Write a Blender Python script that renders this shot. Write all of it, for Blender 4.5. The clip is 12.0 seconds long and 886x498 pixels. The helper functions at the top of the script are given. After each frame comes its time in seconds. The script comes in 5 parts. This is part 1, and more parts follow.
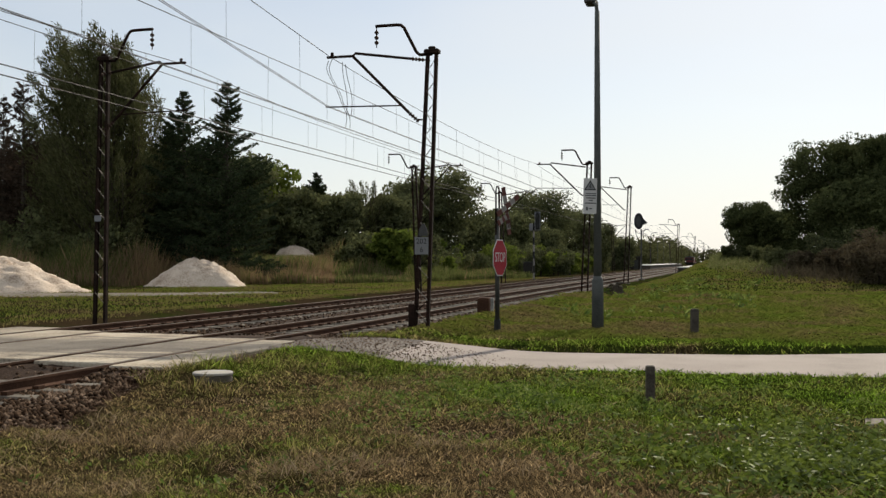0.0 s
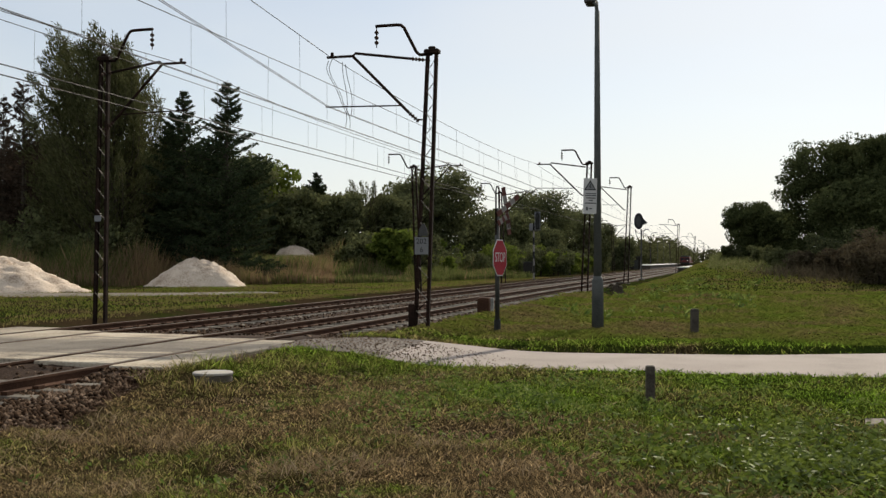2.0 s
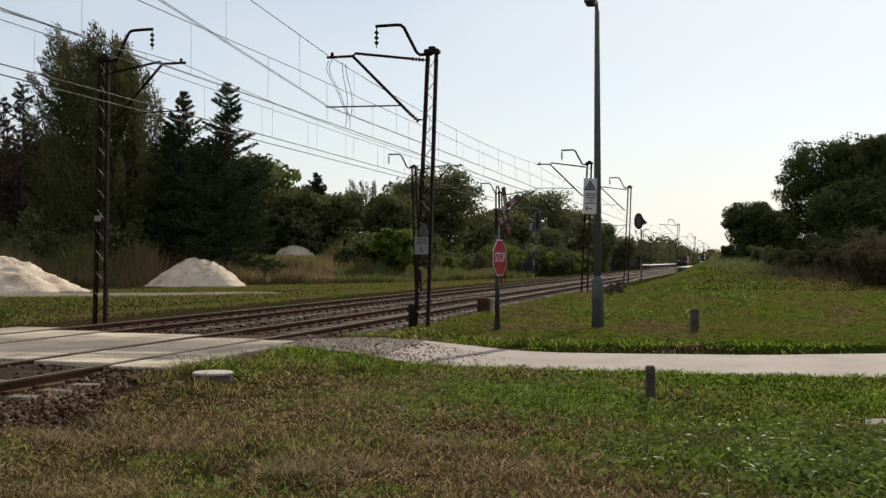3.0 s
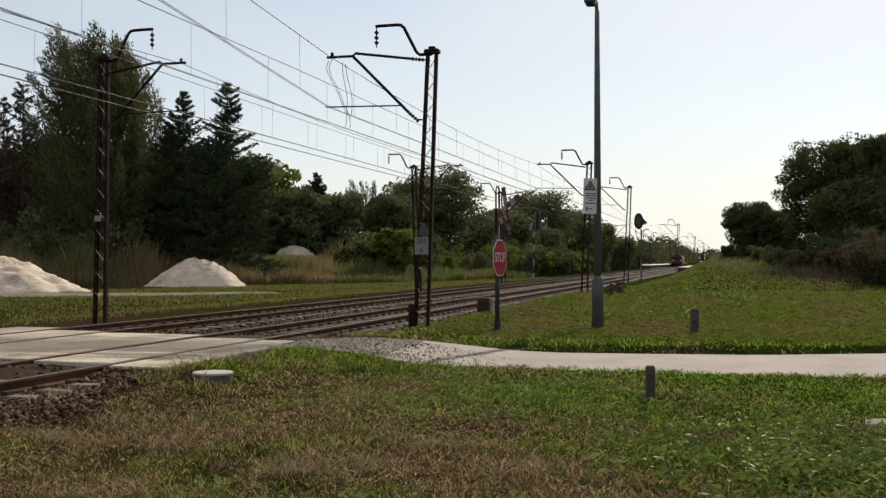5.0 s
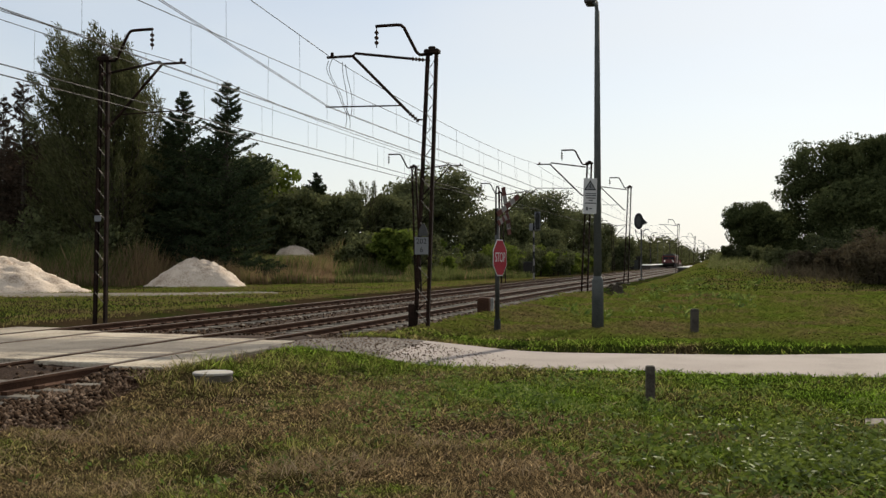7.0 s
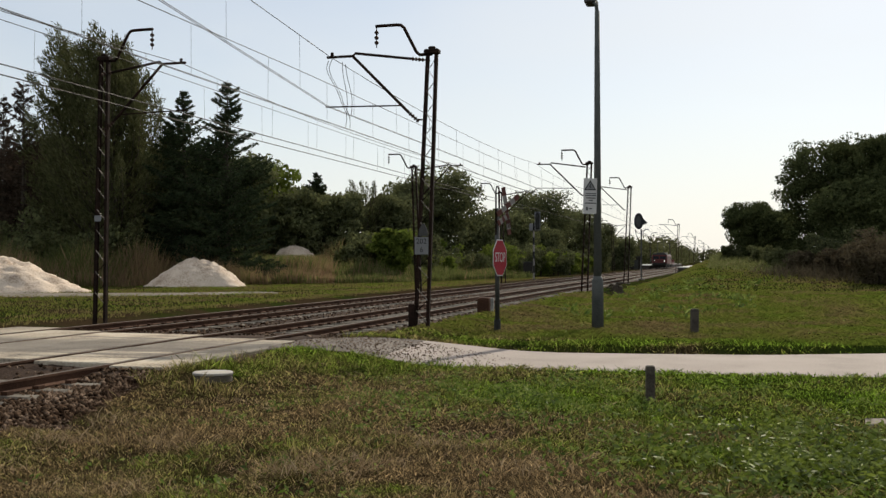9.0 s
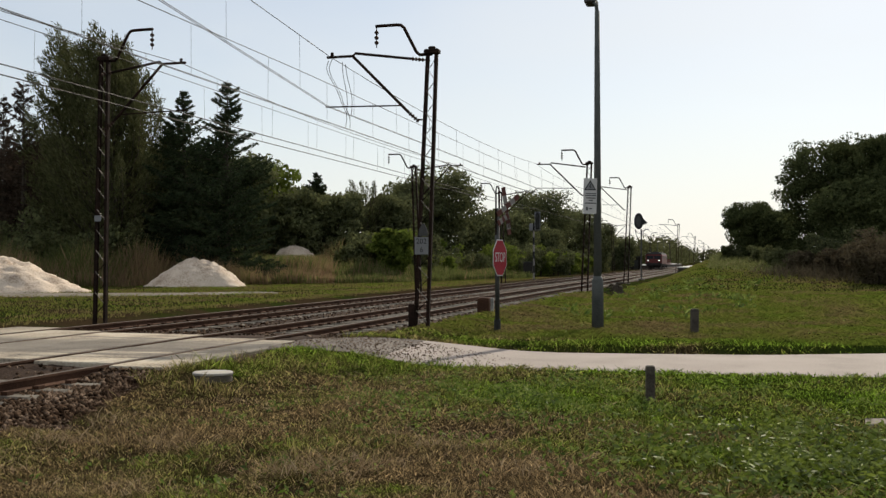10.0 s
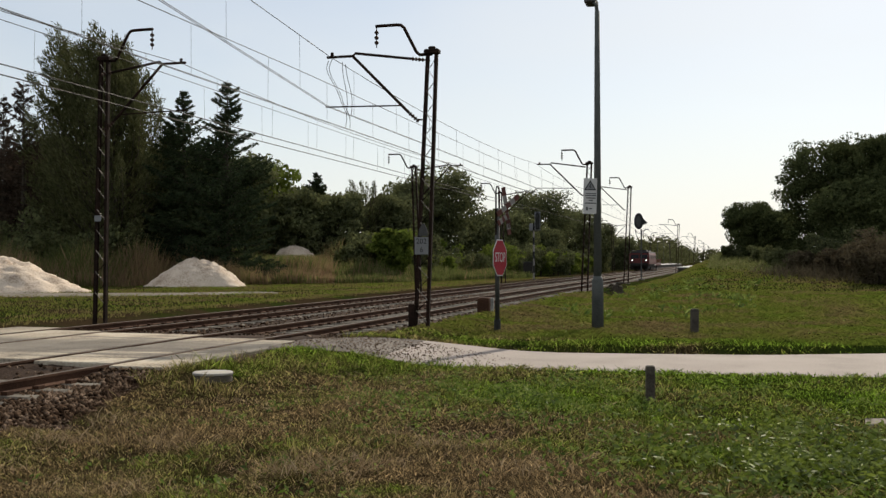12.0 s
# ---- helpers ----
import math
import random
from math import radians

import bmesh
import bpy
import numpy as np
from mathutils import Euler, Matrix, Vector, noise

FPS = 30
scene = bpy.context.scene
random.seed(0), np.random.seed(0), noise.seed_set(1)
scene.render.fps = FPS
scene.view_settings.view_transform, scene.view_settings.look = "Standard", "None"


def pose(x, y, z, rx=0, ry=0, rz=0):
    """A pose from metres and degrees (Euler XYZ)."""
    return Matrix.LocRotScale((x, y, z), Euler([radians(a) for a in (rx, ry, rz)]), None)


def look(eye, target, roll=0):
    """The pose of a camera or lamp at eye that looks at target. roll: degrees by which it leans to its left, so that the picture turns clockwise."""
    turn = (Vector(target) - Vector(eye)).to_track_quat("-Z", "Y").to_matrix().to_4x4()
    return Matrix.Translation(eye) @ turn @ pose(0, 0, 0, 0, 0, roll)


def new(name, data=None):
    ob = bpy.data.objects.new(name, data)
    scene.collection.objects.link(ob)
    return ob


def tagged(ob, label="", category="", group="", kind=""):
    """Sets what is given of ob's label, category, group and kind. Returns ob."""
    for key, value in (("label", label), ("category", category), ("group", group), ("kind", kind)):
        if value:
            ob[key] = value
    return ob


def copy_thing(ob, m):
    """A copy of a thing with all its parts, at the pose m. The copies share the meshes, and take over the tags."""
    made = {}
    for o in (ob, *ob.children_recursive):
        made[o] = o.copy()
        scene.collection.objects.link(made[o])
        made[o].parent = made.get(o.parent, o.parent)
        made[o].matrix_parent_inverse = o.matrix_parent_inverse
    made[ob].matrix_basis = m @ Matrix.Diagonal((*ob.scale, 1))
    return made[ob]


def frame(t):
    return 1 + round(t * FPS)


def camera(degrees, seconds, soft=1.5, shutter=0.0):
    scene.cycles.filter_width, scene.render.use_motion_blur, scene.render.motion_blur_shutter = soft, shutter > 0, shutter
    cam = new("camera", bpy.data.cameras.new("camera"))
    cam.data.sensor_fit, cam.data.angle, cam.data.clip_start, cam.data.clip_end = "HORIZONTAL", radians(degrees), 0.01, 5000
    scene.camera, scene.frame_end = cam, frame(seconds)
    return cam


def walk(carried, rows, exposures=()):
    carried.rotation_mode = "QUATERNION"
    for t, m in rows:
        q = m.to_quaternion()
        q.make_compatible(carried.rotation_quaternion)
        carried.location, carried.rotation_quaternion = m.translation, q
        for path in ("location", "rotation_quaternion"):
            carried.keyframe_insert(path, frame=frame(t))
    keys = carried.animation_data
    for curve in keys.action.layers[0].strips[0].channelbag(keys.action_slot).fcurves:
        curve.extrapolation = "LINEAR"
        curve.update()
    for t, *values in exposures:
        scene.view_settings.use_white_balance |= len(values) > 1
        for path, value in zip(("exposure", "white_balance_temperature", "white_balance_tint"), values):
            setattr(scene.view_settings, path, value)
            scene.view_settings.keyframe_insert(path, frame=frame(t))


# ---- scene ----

EYE_Z = 1.71
RAIL_Z = 0.28
NEAR_TRACK, FAR_TRACK = -9.1, -13.1
SUN_AZIMUTH, SUN_HEIGHT = 9.0, 34.0

# ---- camera: stands still on a tripod; y runs along the tracks ----
cam = camera(47.07, 12.0, soft=1.4)
walk(cam, [(0.0, pose(0, 0, EYE_Z, 90.70, 0, 15.7)), (12.0, pose(0, 0, EYE_Z, 90.70, 0, 15.7))],
     exposures=[(0.0, 0.0), (12.0, 0.0)])

# ---- world and sun ----
world = bpy.data.worlds.new("world")
scene.world = world
world.use_nodes = True
wn, wl = world.node_tree.nodes, world.node_tree.links
sky = wn.new("ShaderNodeTexSky")
sky.sky_type, sky.sun_disc = "NISHITA", False
sky.sun_elevation, sky.sun_rotation = radians(SUN_HEIGHT), radians(SUN_AZIMUTH)
sky.air_density, sky.dust_density, sky.ozone_density = 1.0, 0.7, 1.8
wn["Background"].inputs["Strength"].default_value = 0.10
# thin high haze: pulls the sky towards a pale even white
haze = wn.new("ShaderNodeMix")
haze.data_type = "RGBA"
haze.inputs["B"].default_value = (8.7, 8.8, 8.6, 1)
veil, wide, thick = wn.new("ShaderNodeTexNoise"), wn.new("ShaderNodeMapping"), wn.new("ShaderNodeMapRange")
veil.inputs["Scale"].default_value, veil.inputs["Detail"].default_value = 2.2, 5
wide.inputs["Scale"].default_value = (1.0, 1.0, 3.0)
wl.new(wn.new("ShaderNodeTexCoord").outputs["Generated"], wide.inputs["Vector"])
wl.new(wide.outputs[0], veil.inputs["Vector"])
wl.new(veil.outputs["Fac"], thick.inputs["Value"])
thick.inputs["From Min"].default_value, thick.inputs["From Max"].default_value = 0.3, 0.72
thick.inputs["To Min"].default_value, thick.inputs["To Max"].default_value = 0.40, 0.68
# thicker towards the horizon
updown, low_haze, most = wn.new("ShaderNodeSeparateXYZ"), wn.new("ShaderNodeMapRange"), wn.new("ShaderNodeMath")
wl.new(wide.inputs["Vector"].links[0].from_socket, updown.inputs[0])
wl.new(updown.outputs["Z"], low_haze.inputs["Value"])
low_haze.inputs["From Min"].default_value, low_haze.inputs["From Max"].default_value = 0.0, 0.24
low_haze.inputs["To Min"].default_value, low_haze.inputs["To Max"].default_value = 0.88, 0.3
most.operation = "MAXIMUM"
wl.new(thick.outputs["Result"], most.inputs[0])
wl.new(low_haze.outputs["Result"], most.inputs[1])
wl.new(most.outputs[0], haze.inputs["Factor"])
wl.new(sky.outputs[0], haze.inputs["A"])
wl.new(haze.outputs["Result"], wn["Background"].inputs["Color"])

sun_way = Vector((math.sin(radians(SUN_AZIMUTH)) * math.cos(radians(SUN_HEIGHT)),
                  math.cos(radians(SUN_AZIMUTH)) * math.cos(radians(SUN_HEIGHT)), math.sin(radians(SUN_HEIGHT))))
sun = new("sun", bpy.data.lights.new("sun", "SUN"))
sun.data.energy, sun.data.angle, sun.data.color = 5.0, radians(0.6), (1.0, 0.90, 0.74)
sun.matrix_basis = look(sun_way * 80, (0, 0, 0))


# ---- materials ----
def shade(name, colours, rough=0.8, scale=3.0, fine=40.0, metal=0.0, bump=0.2, space="Object", spread=(0.35, 0.65), spec=0.25, vary=0.0):
    """A surface whose colour wanders between the given ones at two scales, with fine relief."""
    m = bpy.data.materials.new(name)
    m.use_nodes = True
    n, l = m.node_tree.nodes, m.node_tree.links
    bsdf = n["Principled BSDF"]
    where = n.new("ShaderNodeTexCoord").outputs["Object"] if space == "Object" else n.new("ShaderNodeNewGeometry").outputs["Position"]
    big, small = n.new("ShaderNodeTexNoise"), n.new("ShaderNodeTexNoise")
    for node, s, d in ((big, scale, 4), (small, fine, 3)):
        node.inputs["Scale"].default_value, node.inputs["Detail"].default_value = s, d
        l.new(where, node.inputs["Vector"])
    add = n.new("ShaderNodeMath")
    add.operation = "MULTIPLY_ADD"
    add.inputs[1].default_value = 0.45
    l.new(small.outputs["Fac"], add.inputs[0])
    scaled = n.new("ShaderNodeMath")
    scaled.operation = "MULTIPLY"
    scaled.inputs[1].default_value = 0.55
    l.new(big.outputs["Fac"], scaled.inputs[0])
    l.new(scaled.outputs[0], add.inputs[2])
    ramp = n.new("ShaderNodeValToRGB")
    els = ramp.color_ramp.elements
    while len(els) < len(colours):
        els.new(0.5)
    for i, c in enumerate(colours):
        els[i].position = spread[0] + (spread[1] - spread[0]) * i / max(1, len(colours) - 1)
        els[i].color = (*c, 1)
    l.new(add.outputs[0], ramp.inputs["Fac"])
    tint = n.new("ShaderNodeHueSaturation")
    l.new(ramp.outputs["Color"], tint.inputs["Color"])
    l.new(tint.outputs["Color"], bsdf.inputs["Base Color"])
    if vary:
        piece = n.new("ShaderNodeMapRange")
        piece.inputs["To Min"].default_value, piece.inputs["To Max"].default_value = 1 - vary, 1 + vary * 0.4
        l.new(n.new("ShaderNodeObjectInfo").outputs["Random"], piece.inputs["Value"])
        l.new(piece.outputs["Result"], tint.inputs["Value"])
    bsdf.inputs["Specular IOR Level"].default_value = spec
    bsdf.inputs["Roughness"].default_value, bsdf.inputs["Metallic"].default_value = rough, metal
    if bump:
        b = n.new("ShaderNodeBump")
        b.inputs["Strength"].default_value, b.inputs["Distance"].default_value = bump, 0.02
        l.new(small.outputs["Fac"], b.inputs["Height"])
        l.new(b.outputs[0], bsdf.inputs["Normal"])
    return m


def leafage(name, colours, through_light=0.35, patch=0.6, gloss=0.0):
    """Leaves or blades: each its own tint, thin enough to glow against the sun."""
    m = bpy.data.materials.new(name)
    m.use_nodes = True
    n, l = m.node_tree.nodes, m.node_tree.links
    n.remove(n["Principled BSDF"])
    geo, noise_node = n.new("ShaderNodeNewGeometry"), n.new("ShaderNodeTexNoise")
    noise_node.inputs["Scale"].default_value = patch
    noise_node.inputs["Detail"].default_value = 3
    l.new(geo.outputs["Position"], noise_node.inputs["Vector"])
    mix = n.new("ShaderNodeMath")
    mix.operation = "MULTIPLY_ADD"
    mix.inputs[1].default_value = 0.4
    l.new(geo.outputs["Random Per Island"], mix.inputs[0])
    half = n.new("ShaderNodeMath")
    half.operation = "MULTIPLY"
    half.inputs[1].default_value = 0.6
    l.new(noise_node.outputs["Fac"], half.inputs[0])
    l.new(half.outputs[0], mix.inputs[2])
    ramp = n.new("ShaderNodeValToRGB")
    els = ramp.color_ramp.elements
    while len(els) < len(colours):
        els.new(0.5)
    for i, c in enumerate(colours):
        els[i].position = 0.25 + 0.5 * i / max(1, len(colours) - 1)
        els[i].color = (*c, 1)
    l.new(mix.outputs[0], ramp.inputs["Fac"])
    diff, trans, both = n.new("ShaderNodeBsdfDiffuse"), n.new("ShaderNodeBsdfTranslucent"), n.new("ShaderNodeMixShader")
    both.inputs[0].default_value = through_light
    l.new(ramp.outputs["Color"], diff.inputs["Color"])
    l.new(ramp.outputs["Color"], trans.inputs["Color"])
    l.new(diff.outputs[0], both.inputs[1])
    l.new(trans.outputs[0], both.inputs[2])
    last = both
    if gloss:
        shine, top = n.new("ShaderNodeBsdfGlossy"), n.new("ShaderNodeMixShader")
        shine.inputs["Roughness"].default_value = 0.5
        top.inputs[0].default_value = gloss
        l.new(both.outputs[0], top.inputs[1])
        l.new(shine.outputs[0], top.inputs[2])
        last = top
    l.new(last.outputs[0], n["Material Output"].inputs["Surface"])
    return m


def meadow(name, dry, green, lush, blades, odds=2.3):
    """Turf that is dry in patches and green where the mesh says that it is lush."""
    m = bpy.data.materials.new(name)
    m.use_nodes = True
    n, l = m.node_tree.nodes, m.node_tree.links
    n.remove(n["Principled BSDF"])
    geo = n.new("ShaderNodeNewGeometry")
    patch, fine = n.new("ShaderNodeTexNoise"), n.new("ShaderNodeTexNoise")
    for node, s, d in ((patch, 0.42, 3), (fine, 3.5, 4)):
        node.inputs["Scale"].default_value, node.inputs["Detail"].default_value = s, d
        l.new(geo.outputs["Position"], node.inputs["Vector"])

    def calc(op, a, b, c=None):
        q = n.new("ShaderNodeMath")
        q.operation = op
        for i, v in enumerate((a, b, c)):
            if v is None:
                continue
            if isinstance(v, (int, float)):
                q.inputs[i].default_value = v
            else:
                l.new(v, q.inputs[i])
        return q.outputs[0]

    lushness = n.new("ShaderNodeAttribute")
    lushness.attribute_name = "lushness"
    wet = lushness.outputs["Fac"]
    f = calc("MULTIPLY_ADD", patch.outputs["Fac"], 1.15, calc("SUBTRACT", wet, 0.19))
    f = calc("MULTIPLY_ADD", fine.outputs["Fac"], 0.30 if odds > 1 else 0.14, f if odds > 1 else calc("ADD", f, 0.08))
    if blades:
        spread = 0.22 if odds > 1 else 0.07
        f = calc("MULTIPLY_ADD", geo.outputs["Random Per Island"], spread, calc("SUBTRACT", f, spread / 2))
    ramp = n.new("ShaderNodeValToRGB")
    els = ramp.color_ramp.elements
    while len(els) < 4:
        els.new(0.5)
    for e, p, c in zip(els, (0.50, 0.63, 0.74, 0.88), (dry[0], dry[1], green, lush)):
        e.position, e.color = p, (*c, 1)
    l.new(f, ramp.inputs["Fac"])
    diff, trans, both = n.new("ShaderNodeBsdfDiffuse"), n.new("ShaderNodeBsdfTranslucent"), n.new("ShaderNodeMixShader")
    both.inputs[0].default_value = 0.45 if blades else 0.0
    tint = n.new("ShaderNodeHueSaturation")
    l.new(ramp.outputs["Color"], tint.inputs["Color"])
    if blades:
        # single blades are straw-pale or deep green; brightness spread also paints highlights and shade
        odd = n.new("ShaderNodeMath")
        odd.operation = "FRACT"
        l.new(calc("MULTIPLY", geo.outputs["Random Per Island"], 37.7), odd.inputs[0])
        l.new(calc("MULTIPLY_ADD", calc("POWER", odd.outputs[0], 3.0), odds, 1.0 - odds * 0.24), tint.inputs["Value"])
    l.new(tint.outputs["Color"], diff.inputs["Color"])
    l.new(tint.outputs["Color"], trans.inputs["Color"])
    l.new(diff.outputs[0], both.inputs[1])
    l.new(trans.outputs[0], both.inputs[2])
    if not blades:
        b, bumpy = n.new("ShaderNodeBump"), n.new("ShaderNodeTexNoise")
        bumpy.inputs["Scale"].default_value, bumpy.inputs["Detail"].default_value = 14, 5
        l.new(geo.outputs["Position"], bumpy.inputs["Vector"])
        b.inputs["Strength"].default_value, b.inputs["Distance"].default_value = 0.9, 0.12
        l.new(bumpy.outputs["Fac"], b.inputs["Height"])
        l.new(b.outputs[0], diff.inputs["Normal"])
    l.new(both.outputs[0], n["Material Output"].inputs["Surface"])
    return m


def glow(name, colour, strength):
    m = bpy.data.materials.new(name)
    m.use_nodes = True
    b = m.node_tree.nodes["Principled BSDF"]
    b.inputs["Emission Color"].default_value, b.inputs["Emission Strength"].default_value = (*colour, 1), strength
    return m


# turf colours set far below the blades', painting the shade between them
SHADED_TURF = meadow("turf", ((0.036, 0.025, 0.014), (0.032, 0.026, 0.012)), (0.024, 0.028, 0.008), (0.019, 0.030, 0.006), False)
BLADES = meadow("grass_blades", ((0.19, 0.138, 0.072), (0.155, 0.138, 0.052)), (0.135, 0.16, 0.03), (0.11, 0.172, 0.02), True, 2.8)
FAR_BLADES = meadow("far_grass_blades", ((0.155, 0.12, 0.055), (0.145, 0.128, 0.046)), (0.128, 0.138, 0.03), (0.105, 0.14, 0.022), True, 0.35)
STRAW = leafage("dry_straw", [(0.16, 0.11, 0.06), (0.28, 0.20, 0.12), (0.42, 0.33, 0.21)], 0.2, 1.0)
# weed range widened: palest leaves stand in for highlights, darkest for shade
WEED = leafage("weed_leaves", [(0.034, 0.060, 0.010), (0.080, 0.125, 0.020), (0.140, 0.190, 0.034), (0.250, 0.290, 0.085)], 0.35, 1.5, gloss=0.015)
DARK_WEED = leafage("rank_weed_leaves", [(0.04, 0.056, 0.009), (0.105, 0.142, 0.02), (0.19, 0.235, 0.045)], 0.3, 1.5, gloss=0.03)
BALLAST = shade("ballast", [(0.014, 0.008, 0.005), (0.034, 0.020, 0.013), (0.062, 0.041, 0.027)], 0.95, 1.2, 22, bump=0.9, space="World", spec=0.08)
STONE = leafage("ballast_stones", [(0.014, 0.008, 0.005), (0.046, 0.029, 0.019), (0.10, 0.067, 0.045), (0.24, 0.175, 0.13)], 0.0, 1.0)
RUST = shade("rusty_rail_side", [(0.033, 0.017, 0.011), (0.060, 0.030, 0.018), (0.090, 0.048, 0.030)], 0.85, 2, 40, space="World", spec=0.08)
RAIL_TOP = shade("worn_rail_head", [(0.045, 0.031, 0.024), (0.075, 0.055, 0.043), (0.125, 0.098, 0.08)], 0.7, 3, 60, metal=0.0, bump=0.05, space="World", spec=0.08)
SLEEPER = shade("weathered_concrete_sleeper", [(0.070, 0.058, 0.044), (0.125, 0.108, 0.086), (0.152, 0.134, 0.110)], 0.9, 2, 30, space="World", vary=0.45)
SLAB = shade("pale_crossing_concrete", [(0.15, 0.12, 0.088), (0.28, 0.23, 0.17), (0.38, 0.32, 0.24), (0.46, 0.40, 0.31)], 0.85, 1.1, 18, bump=0.3, space="World", spread=(0.36, 0.60), vary=0.3)


def soil_slabs():
    """Grey dirt that wheels carry over the middle of the crossing; the slab ends stay pale."""
    n, l = SLAB.node_tree.nodes, SLAB.node_tree.links
    geo, split = n.new("ShaderNodeNewGeometry"), n.new("ShaderNodeSeparateXYZ")
    l.new(geo.outputs["Position"], split.inputs[0])
    off = n.new("ShaderNodeMath")
    off.operation = "SUBTRACT"
    l.new(split.outputs["Y"], off.inputs[0])
    off.inputs[1].default_value = 15.3
    far = n.new("ShaderNodeMath")
    far.operation = "ABSOLUTE"
    l.new(off.outputs[0], far.inputs[0])
    blot = n.new("ShaderNodeTexNoise")
    blot.inputs["Scale"].default_value, blot.inputs["Detail"].default_value = 1.6, 5
    squeeze = n.new("ShaderNodeMapping")
    squeeze.inputs["Scale"].default_value = (0.22, 1.5, 1)
    l.new(geo.outputs["Position"], squeeze.inputs["Vector"])
    l.new(squeeze.outputs[0], blot.inputs["Vector"])
    reach = n.new("ShaderNodeMath")
    reach.operation = "MULTIPLY_ADD"
    reach.inputs[1].default_value, reach.inputs[2].default_value = -5.2, 3.9
    l.new(blot.outputs["Fac"], reach.inputs[0])
    over = n.new("ShaderNodeMath")
    over.operation = "SUBTRACT"
    l.new(far.outputs[0], over.inputs[0])
    l.new(reach.outputs[0], over.inputs[1])
    mask = n.new("ShaderNodeMapRange")
    mask.interpolation_type = "SMOOTHSTEP"
    mask.inputs["From Min"].default_value, mask.inputs["From Max"].default_value = 0.75, -0.25
    mask.inputs["To Max"].default_value = 0.7
    l.new(over.outputs[0], mask.inputs["Value"])
    mix = n.new("ShaderNodeMix")
    mix.data_type = "RGBA"
    mix.inputs["B"].default_value = (0.075, 0.066, 0.057, 1)
    l.new(mask.outputs["Result"], mix.inputs["Factor"])
    base = n["Principled BSDF"].inputs["Base Color"]
    l.new(base.links[0].from_socket, mix.inputs["A"])
    l.new(mix.outputs["Result"], base)


soil_slabs()
STEEL_EDGE = shade("rusty_slab_edging", [(0.13, 0.09, 0.065), (0.24, 0.18, 0.13)], 0.8, 3, 30)
ROAD = shade("pale_worn_road", [(0.200, 0.168, 0.148), (0.262, 0.222, 0.196), (0.300, 0.258, 0.230)], 0.9, 0.8, 35, bump=0.3, space="World")
GRAVEL = shade("grey_gravel", [(0.060, 0.049, 0.040), (0.108, 0.090, 0.075), (0.165, 0.140, 0.120)], 0.95, 1.4, 24, bump=0.8, space="World")
DIRT = shade("sandy_dirt", [(0.099, 0.083, 0.063), (0.162, 0.140, 0.108)], 0.95, 0.5, 8, bump=0.5, space="World")
SAND = shade("pale_sand", [(0.30, 0.225, 0.165), (0.52, 0.425, 0.335), (0.62, 0.525, 0.425)], 0.95, 1.3, 9, bump=1.0)
MAST = shade("rusty_mast_steel", [(0.008, 0.005, 0.003), (0.018, 0.010, 0.007), (0.036, 0.019, 0.013)], 0.75, 3, 40, spec=0.08)
MAST_GREY = shade("dull_grey_steel", [(0.042, 0.042, 0.042), (0.091, 0.091, 0.087)], 0.6, 3, 40, metal=0.3)
# pale tone paints sunlight onto half of the lattice bars
SUNLIT_BRACE = shade("sunlit_lattice_steel", [(0.12, 0.10, 0.085), (0.24, 0.21, 0.185)], 0.6, 3, 40, metal=0.2, spec=0.08)
INSULATOR = shade("brown_glazed_insulator", [(0.035, 0.02, 0.015), (0.06, 0.035, 0.025)], 0.65, 5, 40, bump=0, spec=0.08)
WIRE = shade("weathered_copper_wire", [(0.009, 0.008, 0.007), (0.018, 0.016, 0.013)], 0.65, 2, 20, metal=0.0, bump=0, spec=0.08)
CONCRETE = shade("grey_concrete", [(0.16, 0.155, 0.145), (0.27, 0.26, 0.24), (0.35, 0.34, 0.32)], 0.9, 4, 45)
DARK_CONCRETE = shade("dark_mossy_concrete", [(0.035, 0.029, 0.023), (0.068, 0.057, 0.045), (0.098, 0.083, 0.067)], 0.9, 5, 45)
LID = shade("pale_concrete_lid", [(0.297, 0.276, 0.247), (0.401, 0.371, 0.332)], 0.85, 6, 50)
POLE = shade("grey_green_pole", [(0.060, 0.066, 0.062), (0.112, 0.116, 0.110)], 0.55, 2, 30, spec=0.08)
SIGN_RED = shade("sign_red", [(0.27, 0.012, 0.024), (0.32, 0.018, 0.032)], 0.45, 3, 30, bump=0, spec=0.08)
SIGN_WHITE = shade("sign_white", [(0.446, 0.439, 0.425), (0.533, 0.526, 0.511)], 0.5, 4, 30, bump=0)
FADED_RED = shade("faded_red_boards", [(0.060, 0.022, 0.016), (0.110, 0.036, 0.026)], 0.7, 6, 40)
FADED_WHITE = shade("faded_white_boards", [(0.16, 0.145, 0.13), (0.25, 0.235, 0.215)], 0.7, 6, 40)
BLACK = shade("black_paint", [(0.012, 0.012, 0.012), (0.028, 0.028, 0.028)], 0.5, 5, 40, bump=0)
PALE_GREY = shade("pale_grey_plate", [(0.164, 0.168, 0.172), (0.203, 0.207, 0.211)], 0.55, 5, 40, bump=0)
BARK = shade("bark", [(0.035, 0.028, 0.02), (0.085, 0.068, 0.05)], 0.95, 2, 16, bump=0.6)
# lightened to stand in for haze; DARK_LEAF is the same leaf kept darker
LEAF = leafage("tree_leaves", [(0.062, 0.070, 0.038), (0.112, 0.122, 0.056), (0.175, 0.185, 0.082)], 0.28, 0.25)
DARK_LEAF = leafage("dark_tree_leaves", [(0.038, 0.048, 0.022), (0.070, 0.083, 0.034), (0.11, 0.124, 0.05)], 0.2, 0.25)
